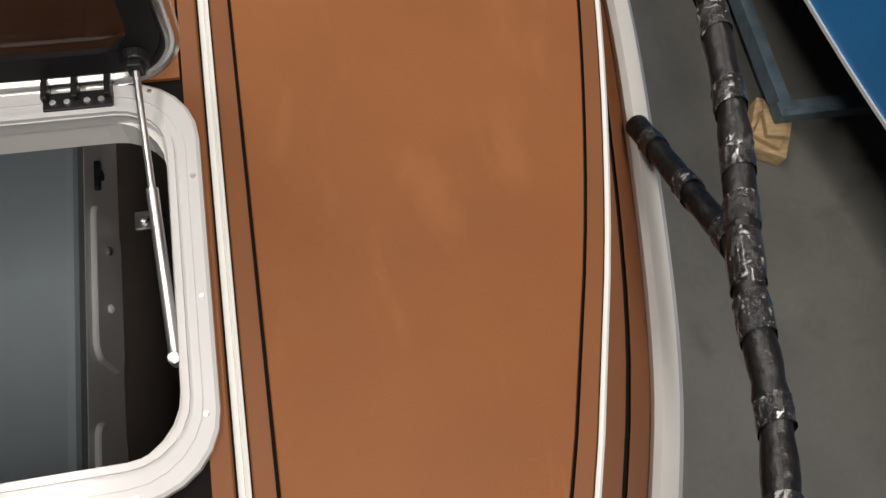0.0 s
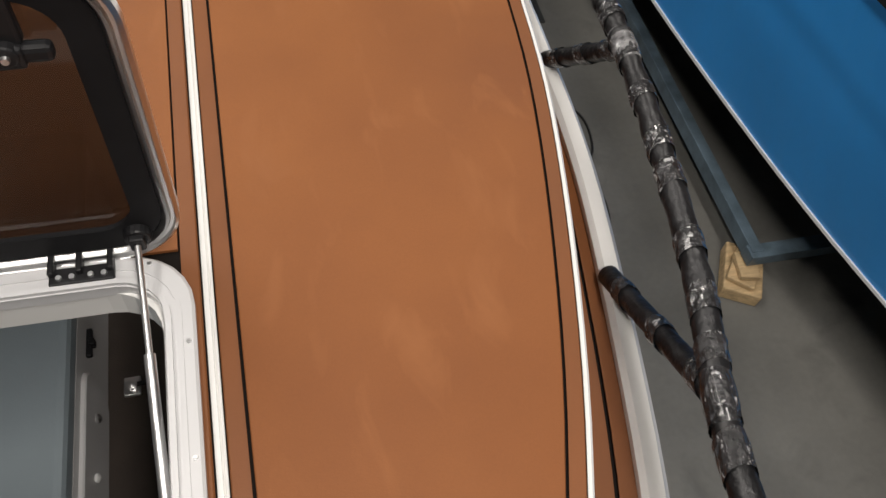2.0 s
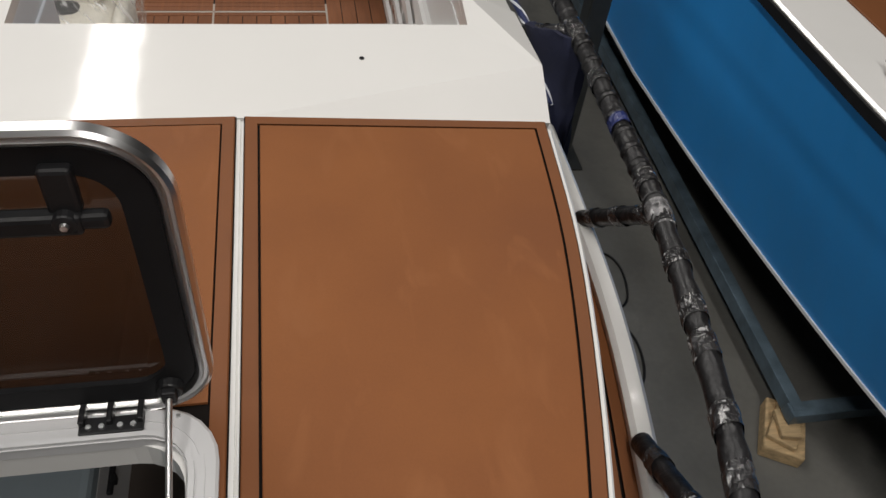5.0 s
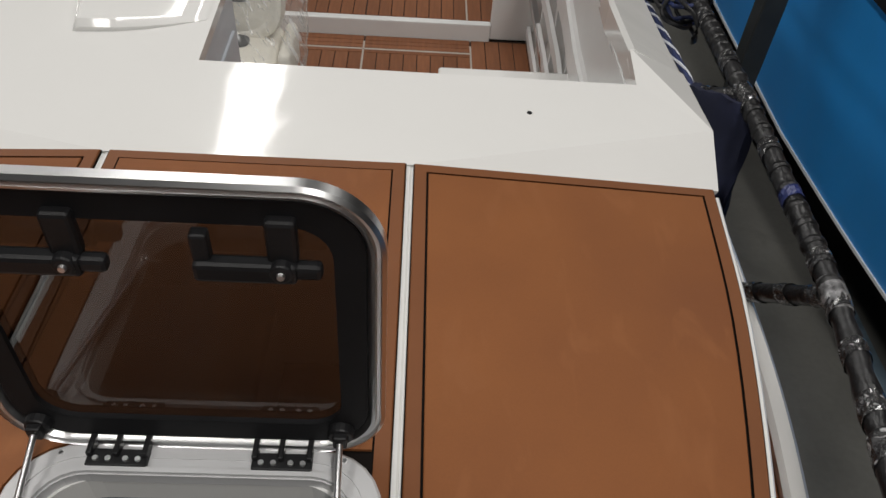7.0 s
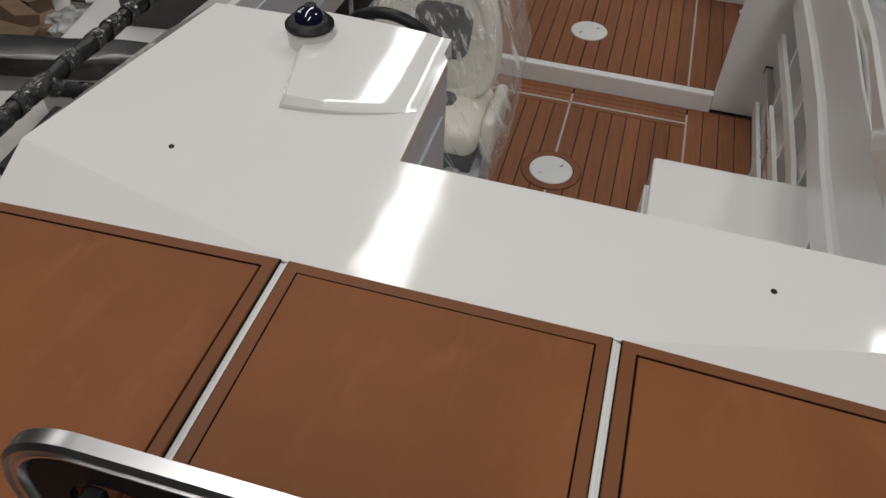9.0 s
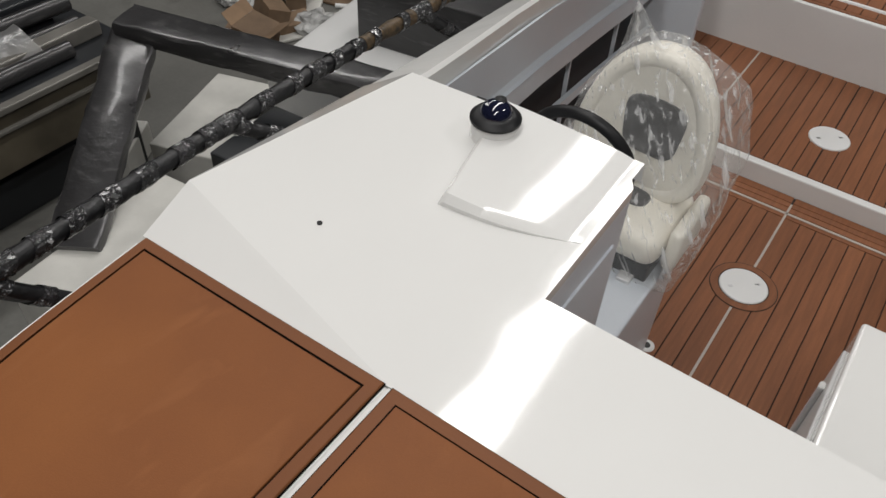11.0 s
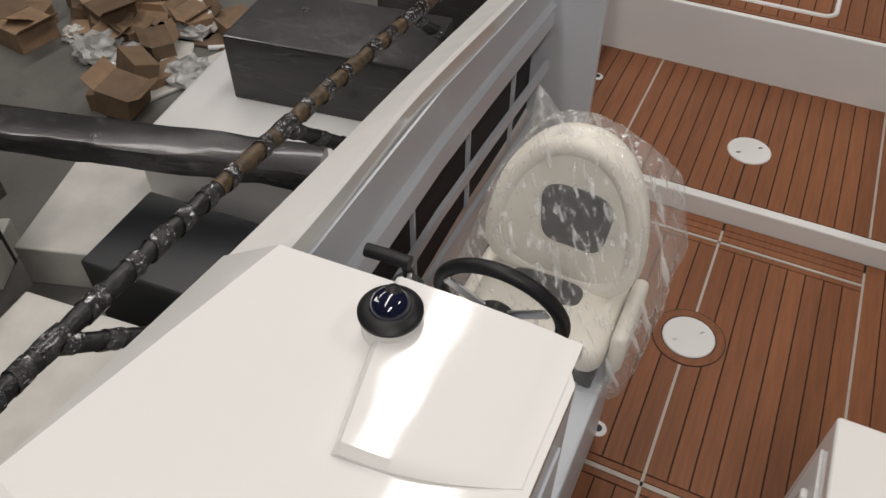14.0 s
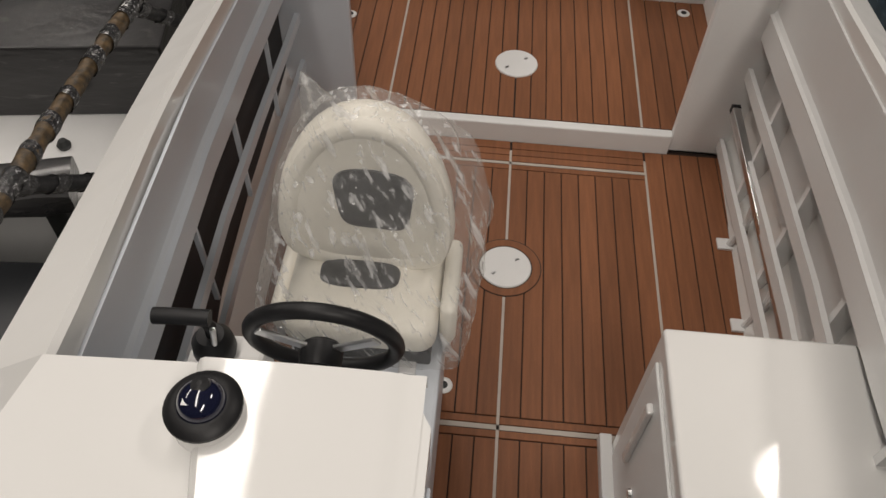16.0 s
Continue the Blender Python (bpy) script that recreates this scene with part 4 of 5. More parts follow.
# black block added for the shaded void between cushion and seat box
part("under_seat_dark", box(-0.21, 0.19, 0.012, 0.34, 0.585, 0.66, 0.008, 2), M_BLACK, seat, "black filler standing for the dark gap under the cushion")
part("pedestal", box(-0.225, 0.222, -0.515, 0.26, 0.0, 0.586, 0.012, 2), M_GREYSIDE, seat, "pale grey moulded seat box")
part("slide_rail", box(0.100, 0.150, -0.03, 0.30, 0.570, 0.600, 0.004), M_LOCKER, seat, "pale slide rail under the seat")

# bag: a sheet drawn tight over the seat, tented at one corner and hanging loose along one side
tight = bmesh.new()
for x, z in egg(0.55, 0.42, 0.02, 0.60, 24, 2.3):
    for y in (-0.075 - 1.1 * x * x, 0.07):
        tight.verts.new(BACK @ Vector((x, y + 0.03, z)))
for x in (-0.30, 0.275):
    for y in (-0.005, 0.34):
        for z in (0.585, 0.76):
            tight.verts.new((x, y, z))
for x in (-0.21, 0.19):
    tight.verts.new((x, -0.025, 0.765))
for q in ((0.325, 0.22, 1.12), (0.315, 0.16, 0.98), (0.265, 0.24, 1.27), (0.30, 0.12, 0.72), (0.27, 0.05, 0.56), (0.12, 0.10, 0.52)):
    tight.verts.new(q)
bmesh.ops.convex_hull(tight, input=tight.verts[:])
hull_tree = BVHTree.FromBMesh(tight)
tight.free()
mid_b = Vector((0.0, 0.19, 0.93))
NB, MB = 120, 90
dirs, rad = [], []
for j in range(MB + 1):
    v = math.pi * j / MB
    dirs.append([Vector((math.sin(v) * math.cos(2 * math.pi * i / NB), math.sin(v) * math.sin(2 * math.pi * i / NB), math.cos(v))) for i in range(NB)])
    rad.append([])
    for d in dirs[-1]:
        hit = hull_tree.ray_cast(mid_b + d * 2.0, -d)
        rad[-1].append(2.0 - hit[3] if hit[0] is not None else 0.35)
for turn in range(2):
    rad = [[(2 * rad[j][i] + rad[j][i - 1] + rad[j][(i + 1) % NB] + rad[max(0, j - 1)][i] + rad[min(MB, j + 1)][i]) / 6 for i in range(NB)] for j in range(MB + 1)]
bag = bmesh.new()
rows = []
peak_d = (Vector((-0.145, 0.285, 1.375)) - mid_b).normalized()
for j in range(MB + 1):
    row = []
    for d, r in zip(dirs[j], rad[j]):
        q = d * r
        loose = max(0.0, min(1.0, (q.x - 0.10) / 0.15))
        fold = 0.010 * noise.fractal(d * 2.2, 1.0, 2.0, 2) - (0.005 + 0.014 * loose) * abs(noise.noise(Vector((q.x * 22 + q.z * 9, q.y * 22, q.z * 5)) + Vector((1, 5, 2)))) + 0.014 * loose * noise.noise(q * 9.0)
        p = mid_b + d * (r + 0.006 + fold)
        near = max(0.0, 1 - (d - peak_d).length / 0.20)
        p += peak_d * 0.15 * near ** 1.4
        row.append(bag.verts.new(p))
    rows.append(row)
for a, b in zip(rows, rows[1:]):
    for i in range(NB):
        bag.faces.new((a[i], a[(i + 1) % NB], b[(i + 1) % NB], b[i]))
bmesh.ops.remove_doubles(bag, verts=bag.verts[:], dist=1e-5)
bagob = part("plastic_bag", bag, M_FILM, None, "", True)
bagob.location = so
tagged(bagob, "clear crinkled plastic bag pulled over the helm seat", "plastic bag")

# storage cabinet
cab = thing("cabinet", (0.67, 0.9, SOLE), "white moulded cockpit cabinet with a side door", "cabinet")
co = Vector((0.67, 0.9, SOLE))
part("body", joined([box(0.40, 0.935, 0.345, 1.395, SOLE, -0.64, 0.012, 3, at=co)]), M_WHITE, cab)
cdoor = part("door", box(0.390, 0.401, 0.62, 1.33, SOLE + 0.07, -0.72, 0.004, at=co), M_WHITEMAT, cab, "white side door")
part("handle", box(0.372, 0.392, 1.20, 1.235, -1.12, -0.78, 0.008, at=co), M_WHITE, cdoor, "raised white pull")
part("latch", moved(cyl(0.016, 0.014, 0, 0.012, 16, 0.002), Matrix.Translation(Vector((0.390, 1.10, -1.10)) - co) @ Matrix.Rotation(radians(-90), 4, "Y")), M_CHROME, cdoor)
part("plinth", box(0.355, 0.40, 0.40, 1.42, SOLE - 0.004, SOLE + 0.05, 0.006, at=co), M_WHITEMAT, cab)

# round inspection plates
def plate_cover(y, z, ring):
    o = Vector((0, y, z))
    pc = thing("inspection_plate", o, "white round inspection plate set in the planking" if ring else "white round inspection plate on the aft deck", "deck plate", "inspection plates")
    part("cover", lathe([(0.108, -0.004), (0.108, 0.004), (0.104, 0.008), (0.02, 0.0082)], 48), M_WHITEMAT, pc)
    for a in (40, 220):
        part("finger_slot", moved(box(-0.010, 0.010, -0.006, 0.006, 0.0082, 0.0098, 0.0006), Matrix.Rotation(radians(a), 4, "Z") @ Matrix.Translation((0.062, 0, 0))), M_ALU, pc)
    if ring:
        part("ring", plate([(0.147 * math.cos(2 * math.pi * k / 48), 0.147 * math.sin(2 * math.pi * k / 48)) for k in range(48)],
                           [[(0.114 * math.cos(2 * math.pi * k / 48), 0.114 * math.sin(2 * math.pi * k / 48)) for k in range(48)][::-1]], -0.002, 0.0035, 0.001), M_TEAK, pc, "brown ring round the plate")
        part("ring_edge", plate([(0.151 * math.cos(2 * math.pi * k / 48), 0.151 * math.sin(2 * math.pi * k / 48)) for k in range(48)], (), -0.003, 0.0015), M_SEAM, pc)


plate_cover(2.155, SOLE, True)
plate_cover(3.385, AFT, False)
for dx, dy, dz in ((0.90, 3.94, AFT), (-0.90, 3.70, AFT), (-0.208, 1.575, SOLE)):
    dr = thing("deck_drain", (dx, dy, dz), "small pale round drain fitting in the planking", "drain", "deck drains")
    part("flange", lathe([(0.034, -0.003), (0.034, 0.003), (0.030, 0.006), (0.017, 0.006)], 24), M_WHITEMAT, dr, "", True)
    part("grate", lathe([(0.016, 0.002), (0.016, 0.0072), (0.004, 0.0072)], 16), M_BLACK, dr)

# folding legs of the side table rack, and its square tube
rack = thing("table_rack", (0.955, 2.3, SOLE), "square aluminium rack tube on short pale legs", "rack")
part("tube", box(-0.018, 0.018, -0.85, 0.58, 0.312, 0.348, 0.004), M_ALU, rack)
for y in (-0.86, 0.585):
    part("end_cap", box(-0.020, 0.020, y - 0.012, y + 0.012, 0.310, 0.350, 0.004), M_BLACK, rack)
for ly in (0.08, -0.34):
    part("leg", tube([(0.0, ly, 0.0), (0.02, ly - 0.02, 0.14), (0.0, ly - 0.05, 0.32)], 0.016, 10), M_WHITEMAT, rack)
    part("foot", box(-0.05, 0.03, ly - 0.03, ly + 0.03, -0.002, 0.012, 0.003), M_WHITEMAT, rack)

# aft bench lid rim
rim_o = Vector((-0.42, 4.45, -0.955))
lidrim = thing("bench_lid", rim_o, "planked bench lid with a raised white rounded rim", "lid")
part("rim", sweep([Vector((x, y, 0.006)) for x, y in rounded(-0.30, 0.62, -0.22, 0.22, 0.07)], circle(0.014, 8), closed=True), M_WHITEMAT, lidrim, "", True)

# ---- neighbouring blue boat on its cradle ----
bb = thing("blue_boat", (3.6, 2.0, FLOOR), "blue-hulled boat with white deck standing on a steel cradle", "boat")
bbo = Vector((3.6, 2.0, FLOOR))
CH = smooth_path([(2.46, 7.0, -1.60), (2.455, 3.0, -1.60), (2.47, 2.2, -1.60), (2.575, 1.03, -1.60), (2.76, -0.12, -1.60), (3.05, -1.2, -1.57), (3.60, -2.3, -1.45)], 6)
GU = smooth_path([(2.36, 7.0, -0.50), (2.36, 3.0, -0.50), (2.37, 2.0, -0.50), (2.40, 1.0, -0.50), (2.47, 0.2, -0.50), (2.68, -0.9, -0.48), (3.60, -2.9, -0.42)], 6)
secs = [[g.lerp(c, f) - bbo for f in (0, 0.33, 0.66, 1.0)] for g, c in zip(GU, CH)]
part("hull_side", thicken(loft(secs), 0.012), M_BLUE, bb, "glossy blue hull side")
secs = [[(2 * 3.6 - q.x, q.y, q.z) for q in (g.lerp(c, 0), g.lerp(c, 1))] for g, c in zip(GU, CH)]
part("far_hull_side", shift(thicken(loft(secs), 0.012), -bbo), M_BLUE, bb, "", True)
part("chine_edge", sweep([c - bbo for c in CH], [(-0.010, -0.010), (-0.010, 0.007), (0.010, 0.007), (0.010, -0.010)]), M_WHITEMAT, bb, "pale chine edge")
secs = [[(c.x, c.y, c.z - 0.004), (3.6, c.y, -2.0), (7.2 - c.x, c.y, c.z - 0.004)] for c in CH]
part("bottom", shift(thicken(loft(secs), 0.01), -bbo), M_HULLDARK, bb)
half = [(g.x - 0.02, g.y) for g in GU if g.x < 3.55]
outl = half + [(3.6, -2.9)] + [(7.2 - x, y) for x, y in half[::-1]]
part("deck", shift(plate(outl, (), -0.53, -0.488, 0.01), -bbo), M_WHITE, bb)
part("rub_strip", sweep([g + Vector((-0.02, 0, -0.02)) - bbo for g in GU], [(-0.014, -0.025), (-0.014, 0.018), (0.014, 0.018), (0.014, -0.025)]), M_BLACK, bb)
for y0, y1 in ((0.35, 1.7), (1.75, 3.2), (-0.8, 0.3)):
    part("deck_pad", shift(plate([(2.74 if y0 > 0 else 2.98, y0), (4.4, y0), (4.4, y1), (2.66 if y0 > 0 else 2.76, y1)], (), -0.486, -0.478, 0.003), -bbo), M_PADEDGE, bb, "brown deck pad")
for y in (0.75, 1.5):
    cleat = thing("cleat", (2.56, y, -0.484), "dark mooring cleat on the white side deck", "cleat", "cleats")
    part("horn", tube([(0, -0.07, 0.035), (0, -0.03, 0.045), (0, 0.03, 0.045), (0, 0.07, 0.035)], 0.010, 8), M_BLACK, cleat, "", True)
    part("foot", box(-0.016, 0.016, -0.03, 0.03, 0.0, 0.04, 0.004), M_BLACK, cleat)

cradle = thing("cradle", (2.83, 2.5, FLOOR), "blue-grey steel cradle under the blue boat", "cradle")
cro = Vector((2.83, 2.5, FLOOR))
part("side_beam", box(2.672, 2.735, 0.30, 6.5, -2.14, -2.05, 0.004, at=cro), M_STEEL, cradle)
part("cross_beam", box(2.66, 4.5, 0.27, 0.35, -2.13, -2.055, 0.004, at=cro), M_STEEL, cradle)
part("cross_beam", box(2.70, 4.5, 3.4, 3.5, -2.15, -2.06, 0.004, at=cro), M_STEEL, cradle)
part("upright", box(3.5, 3.6, 0.27, 0.35, -2.06, -1.97, 0.004, at=cro), M_STEEL, cradle)
blk = thing("wood_block", (2.70, 0.30, FLOOR), "rough pine blocks under the cradle beam", "wood block")
part("timber", moved(box(-0.15, 0.15, -0.10, 0.10, 0.0, 0.09, 0.010), Matrix.Rotation(radians(62), 4, "Z")), M_WOOD, blk)
part("timber", moved(box(-0.12, 0.13, -0.07, 0.075, 0.09, 0.125, 0.008), Matrix.Rotation(radians(50), 4, "Z")), M_WOOD, blk)
part("timber", moved(box(-0.07, 0.08, -0.05, 0.055, 0.125, 0.16, 0.006), Matrix.Translation((-0.02, -0.02, 0)) @ Matrix.Rotation(radians(80), 4, "Z")), M_WOOD, blk)

post = thing("steel_post", (2.12, 2.45, FLOOR), "dark square steel post standing between the boats", "post")
part("shaft", box(-0.06, 0.06, -0.06, 0.06, 0, 2.9, 0.008), M_DARKSTEEL, post)
part("foot_plate", box(-0.14, 0.14, -0.14, 0.14, 0, 0.015, 0.003), M_DARKSTEEL, post)

# rope and navy cloth at the rail, hose on the floor
rope = thing("rope", (1.06, 0.6, -0.2), "blue and white twisted mooring rope along the hull", "rope")
rp = smooth_path([(1.10, 0.34, -0.25), (1.085, 0.55, -0.165), (1.075, 0.85, -0.175), (1.072, 1.1, -0.20), (1.075, 1.3, -0.25), (1.08, 1.5, -0.36)], 14)
ro = Vector((1.06, 0.6, -0.2))
part("core", tube([p - ro for p in rp], 0.010, 8), M_ROPE, rope, "", True)
for ph in (0.0, math.pi):
    part("strand", tube([p - ro + Vector((math.cos(i * 0.55 + ph), 0, math.sin(i * 0.55 + ph))) * 0.008 for i, p in enumerate(rp)], 0.0045, 6), M_ROPEW, rope, "white strand", True)
def hanging_cloth(top, tip, fat, seed):
    """A bunched cloth: a fold along the top line, drawn down to a tip."""
    bm = bmesh.new()
    rows = []
    n, m = 28, 16
    tip = Vector(tip)
    for j in range(m + 1):
        f = j / m
        row = []
        for i in range(n):
            u = 2 * math.pi * i / n
            a = top[0].lerp(top[1], 0.5 + 0.5 * math.cos(u))
            p = a.lerp(tip + (a - (top[0] + top[1]) / 2) * 0.18, f ** 1.25)
            w = fat * (1 - 0.55 * f) * (0.35 if j in (0, m) else 1.0)
            p = p + Vector((w * math.sin(u), 0, 0.03 * math.sin(math.pi * min(1.0, f * 3)) * abs(math.sin(u))))
            q = Vector((i * 0.33 + seed, f * 2.0, seed))
            p += Vector((noise.noise(q * 1.3), noise.noise(q * 1.3 + Vector((7, 0, 0))), 0.4 * noise.noise(q * 2.0))) * 0.022
            row.append(bm.verts.new(p))
        rows.append(row)
    for a, b in zip(rows, rows[1:]):
        for i in range(n):
            bm.faces.new((a[i], a[(i + 1) % n], b[(i + 1) % n], b[i]))
    bm.faces.new(rows[0][::-1])
    bm.faces.new(rows[-1])
    return bm


cloth = part("navy_cloth", hanging_cloth((Vector((1.165, 0.36, -0.055)), Vector((1.085, 0.58, -0.14))), (1.125, 0.24, -0.44), 0.040, 2.0), M_NAVY, None, "", True)
tagged(cloth, "navy cloth bunched over the guard rail post", "cloth")
tangle = thing("rope_tangle", (1.13, 0.98, -0.12), "dark tangled lashing line bundled at the rail", "rope")
rnd = random.Random(17)
for k in range(7):
    loop = []
    tilt_l = Matrix.Rotation(rnd.uniform(0, 3.1), 4, "Z") @ Matrix.Rotation(rnd.uniform(0.3, 1.3), 4, "X")
    rl = rnd.uniform(0.035, 0.075)
    for q in range(24):
        a = 2 * math.pi * q / 24
        loop.append(tilt_l @ Vector((rl * math.cos(a) * 1.4, rl * math.sin(a), 0.012 * math.sin(3 * a + k))) + Vector((rnd.uniform(-0.003, 0.003), 0.02 * (k - 3), 0)))
    part("loop", tube(loop, 0.0065, 7, True), M_ROPE if k % 2 else M_BLACK, tangle, "", True)
for k, (hx, hy) in enumerate(((2.02, 0.90), (2.10, 1.42))):
    hose = thing("cable_loop", (hx, hy, FLOOR), "thin black cable loop lying on the floor", "cable", "floor cables")
    part("cable", tube(smooth_path([(-0.25, -0.20, 0.012), (0.05, -0.26, 0.012), (0.14, -0.05, 0.012), (0.08, 0.14, 0.012), (-0.20, 0.18, 0.012)], 8), 0.007, 8), M_BLACK, hose, "", True)

# ---- clutter on the other side of the hall ----
def wrapped_bar(ob, a, b, w, h, name="bar"):
    """A wide flat bar, its film wrinkled."""
    a, b = Vector(a), Vector(b)
    d = (b - a).normalized()
    s = d.cross(Vector((0, 0, 1))).normalized()
    u = s.cross(d)
    bm = bmesh.new()
    rings = []
    rnd = random.Random(7)
    for k in range(15):
        p = a.lerp(b, k / 14)
        ring = []
        for c in range(16):
            t = 2 * math.pi * c / 16
            cs, sn = math.cos(t), math.sin(t)
            ring.append(bm.verts.new(p + s * (w / 2 * math.copysign(abs(cs) ** 0.28, cs) + rnd.uniform(-0.008, 0.008)) + u * (h / 2 * math.copysign(abs(sn) ** 0.28, sn) + rnd.uniform(-0.008, 0.008))))
        rings.append(ring)
    for x, y in zip(rings, rings[1:]):
        for i in range(16):
            bm.faces.new((x[i], x[(i + 1) % 16], y[(i + 1) % 16], y[i]))
    bm.faces.new(rings[0][::-1])
    bm.faces.new(rings[-1])
    part(name, bm, M_FRAMEWRAP, ob, "", True)


arch = thing("wrapped_arch", (-3.0, 1.6, FLOOR), "dark boat arch wrapped in grey plastic film", "boat arch")
wrapped_bar(arch, (-0.54, 0.15, 1.10), (0.20, -0.98, 0.62), 0.27, 0.08, "upright_bar")
wrapped_bar(arch, (-0.60, 0.12, 1.12), (1.15, 0.70, 1.02), 0.24, 0.12, "cross_bar")
part("foot", box(0.12, 0.20, -0.95, -0.87, 0, 0.60, 0.01), M_DARKSTEEL, arch)
part("foot", box(1.0, 1.1, 0.62, 0.70, 0, 1.0, 0.01), M_DARKSTEEL, arch)

bench = thing("storage_rack", (-4.3, 0.6, FLOOR), "long olive steel rack stacked with wrapped profiles", "rack")
part("shelf", box(-0.6, 0.55, -2.6, 1.25, 0.84, 0.90, 0.01), M_HULLDARK, bench)
part("front_panel", box(0.50, 0.56, -2.6, 1.25, 0.48, 0.84, 0.01), M_OLIVE, bench)
for y in (-2.4, -0.6, 1.1):
    part("leg", box(0.42, 0.50, y - 0.04, y + 0.04, 0, 0.84, 0.005), M_DARKSTEEL, bench)
part("lip", joined([box(0.535, 0.60, -2.6, 1.25, 0.86, 0.90, 0.008), box(0.54, 0.585, -2.6, 1.25, 0.74, 0.765, 0.006)]), M_LIP, bench, "dull pale edge lip")
rnd = random.Random(11)
for k in range(15):
    x, z, r = -4.80 + 0.118 * (k % 9) + rnd.uniform(-0.02, 0.02), FLOOR + 0.95 + (0.10 if k >= 9 else 0.0), rnd.uniform(0.042, 0.055)
    pr = thing("wrapped_profile", (x, 0.5, z), "long dark profile in grey plastic film" if k % 3 else "long pale profile in clear plastic film", "profile", "stacked profiles")
    y0, y1 = -2.3 + rnd.uniform(-0.2, 0.2), 1.22 + rnd.uniform(-0.25, 0.10)
    turn = Matrix.Rotation(radians(rnd.uniform(-1.5, 1.5)), 4, "Z")
    if k % 2:
        part("profile", moved(box(-r, r, y0, y1, -0.05, 0.05, 0.012), turn), (M_FRAMEWRAP, M_HULLDARK, M_FRAMEWRAP, M_LIP)[k % 4], pr)
    else:
        part("profile", moved(tube([(0, y0 + (y1 - y0) * q / 8, 0.004 * math.sin(q * 2.1)) for q in range(9)], 0.052, 14), turn), M_FRAMEWRAP, pr, "", True)


drape = bmesh.new()
rows = []
for j in range(61):
    y = -2.4 + 3.75 * j / 60
    row = []
    for i in range(31):
        x = -4.98 + 1.12 * i / 30
        z = FLOOR + 1.075 + 0.05 * noise.noise(Vector((x * 3, y * 2.2, 0))) + 0.022 * noise.noise(Vector((x * 9, y * 7, 4))) - 0.10 * max(0.0, (x + 4.15) / 0.3) ** 1.5 + (0.08 if x < -4.5 else 0.0)
        row.append(drape.verts.new((x + 0.02 * noise.noise(Vector((y * 4, x * 4, 9))), y, z)))
    rows.append(row)
for a, b in zip(rows, rows[1:]):
    for i in range(30):
        drape.faces.new((a[i], a[i + 1], b[i + 1], b[i]))
tagged(part("plastic_sheet", drape, M_DRAPE, None, "", True), "dusty clear plastic sheet draped over stacked profiles", "plastic sheet")


def slab(x0, x1, y0, y1, z0, z1, rz, m, name, label, cat, group=""):
    ob = part(name, moved(box(x0 - (x0 + x1) / 2, x1 - (x0 + x1) / 2, y0 - (y0 + y1) / 2, y1 - (y0 + y1) / 2, 0, z1 - z0, 0.012), Matrix.Rotation(radians(rz), 4, "Z")), m)
    ob.location = ((x0 + x1) / 2, (y0 + y1) / 2, z0)
    return tagged(ob, label, cat, group)


slab(-3.75, -2.95, 1.75, 2.65, FLOOR, FLOOR + 0.30, 18, M_FOAM, "foam_block", "pale foam block on the workshop floor", "foam block", "foam blocks")
slab(-4.35, -3.75, 1.35, 1.75, FLOOR, FLOOR + 0.22, 30, M_FOAM, "foam_block", "pale thin foam block beside the rack", "foam block", "foam blocks")
white = thing("white_moulding", (-2.3, 2.9, FLOOR), "white boat moulding with a drain knob", "moulding")
part("shell", moved(box(-0.95, 0.55, -0.45, 0.75, 0, 0.72, 0.05, 3), Matrix.Rotation(radians(8), 4, "Z")), M_WHITEMAT, white, "", True)
part("knob", moved(lathe([(0.03, 0), (0.035, 0.02), (0.02, 0.045)], 14), Matrix.Translation((0.10, -0.10, 0.72))), M_DARKSTEEL, white, "", True)
slab(-2.9, -1.75, 0.35, 1.35, FLOOR, FLOOR + 0.62, 6, M_FOAM, "white_panel", "large white moulded panel lying on supports", "panel")
slab(-2.75, -1.9, 1.50, 2.05, FLOOR, FLOOR + 0.75, 4, M_HULLDARK, "black_box", "black storage box between the mouldings", "box")
slab(-2.95, -1.75, 3.02, 3.62, FLOOR + 0.72, FLOOR + 1.14, 8, M_FRAMEWRAP, "wrapped_crate", "tall grey crate wrapped in plastic film", "crate", "wrapped crates")
slab(-3.0, -1.7, 4.9, 6.2, FLOOR, FLOOR + 1.15, -8, M_FRAMEWRAP, "wrapped_crate", "large grey film-wrapped crate", "crate", "wrapped crates")
rnd = random.Random(21)
for k in range(24):
    x, y = -4.85 + rnd.uniform(-0.95, 0.65), 3.85 + rnd.uniform(-0.65, 0.75)
    w, d, h = rnd.uniform(0.20, 0.38), rnd.uniform(0.16, 0.32), rnd.uniform(0.08, 0.22)
    bx = thing("cardboard_box", (x, y, FLOOR), "brown cardboard box with open flaps" if k % 2 else "closed brown cardboard box", "box", "cardboard boxes")
    q = Matrix.Rotation(rnd.uniform(0, 3), 4, "Z")
    if k % 3 == 0:
        q = Matrix.Translation((0, 0, 0.05)) @ q @ Matrix.Rotation(rnd.uniform(0.15, 0.4), 4, "X")
    part("body", moved(box(-w / 2, w / 2, -d / 2, d / 2, 0, h, 0.004), q), M_CARD, bx)
    if k % 2:
        for sy in (-1, 1):
            part("flap", moved(moved(box(-w / 2, w / 2, 0, d * 0.45, -0.002, 0.002), Matrix.Translation((0, sy * d / 2, h)) @ Matrix.Rotation(radians(35 if sy > 0 else 145), 4, "X")), q), M_CARD, bx)
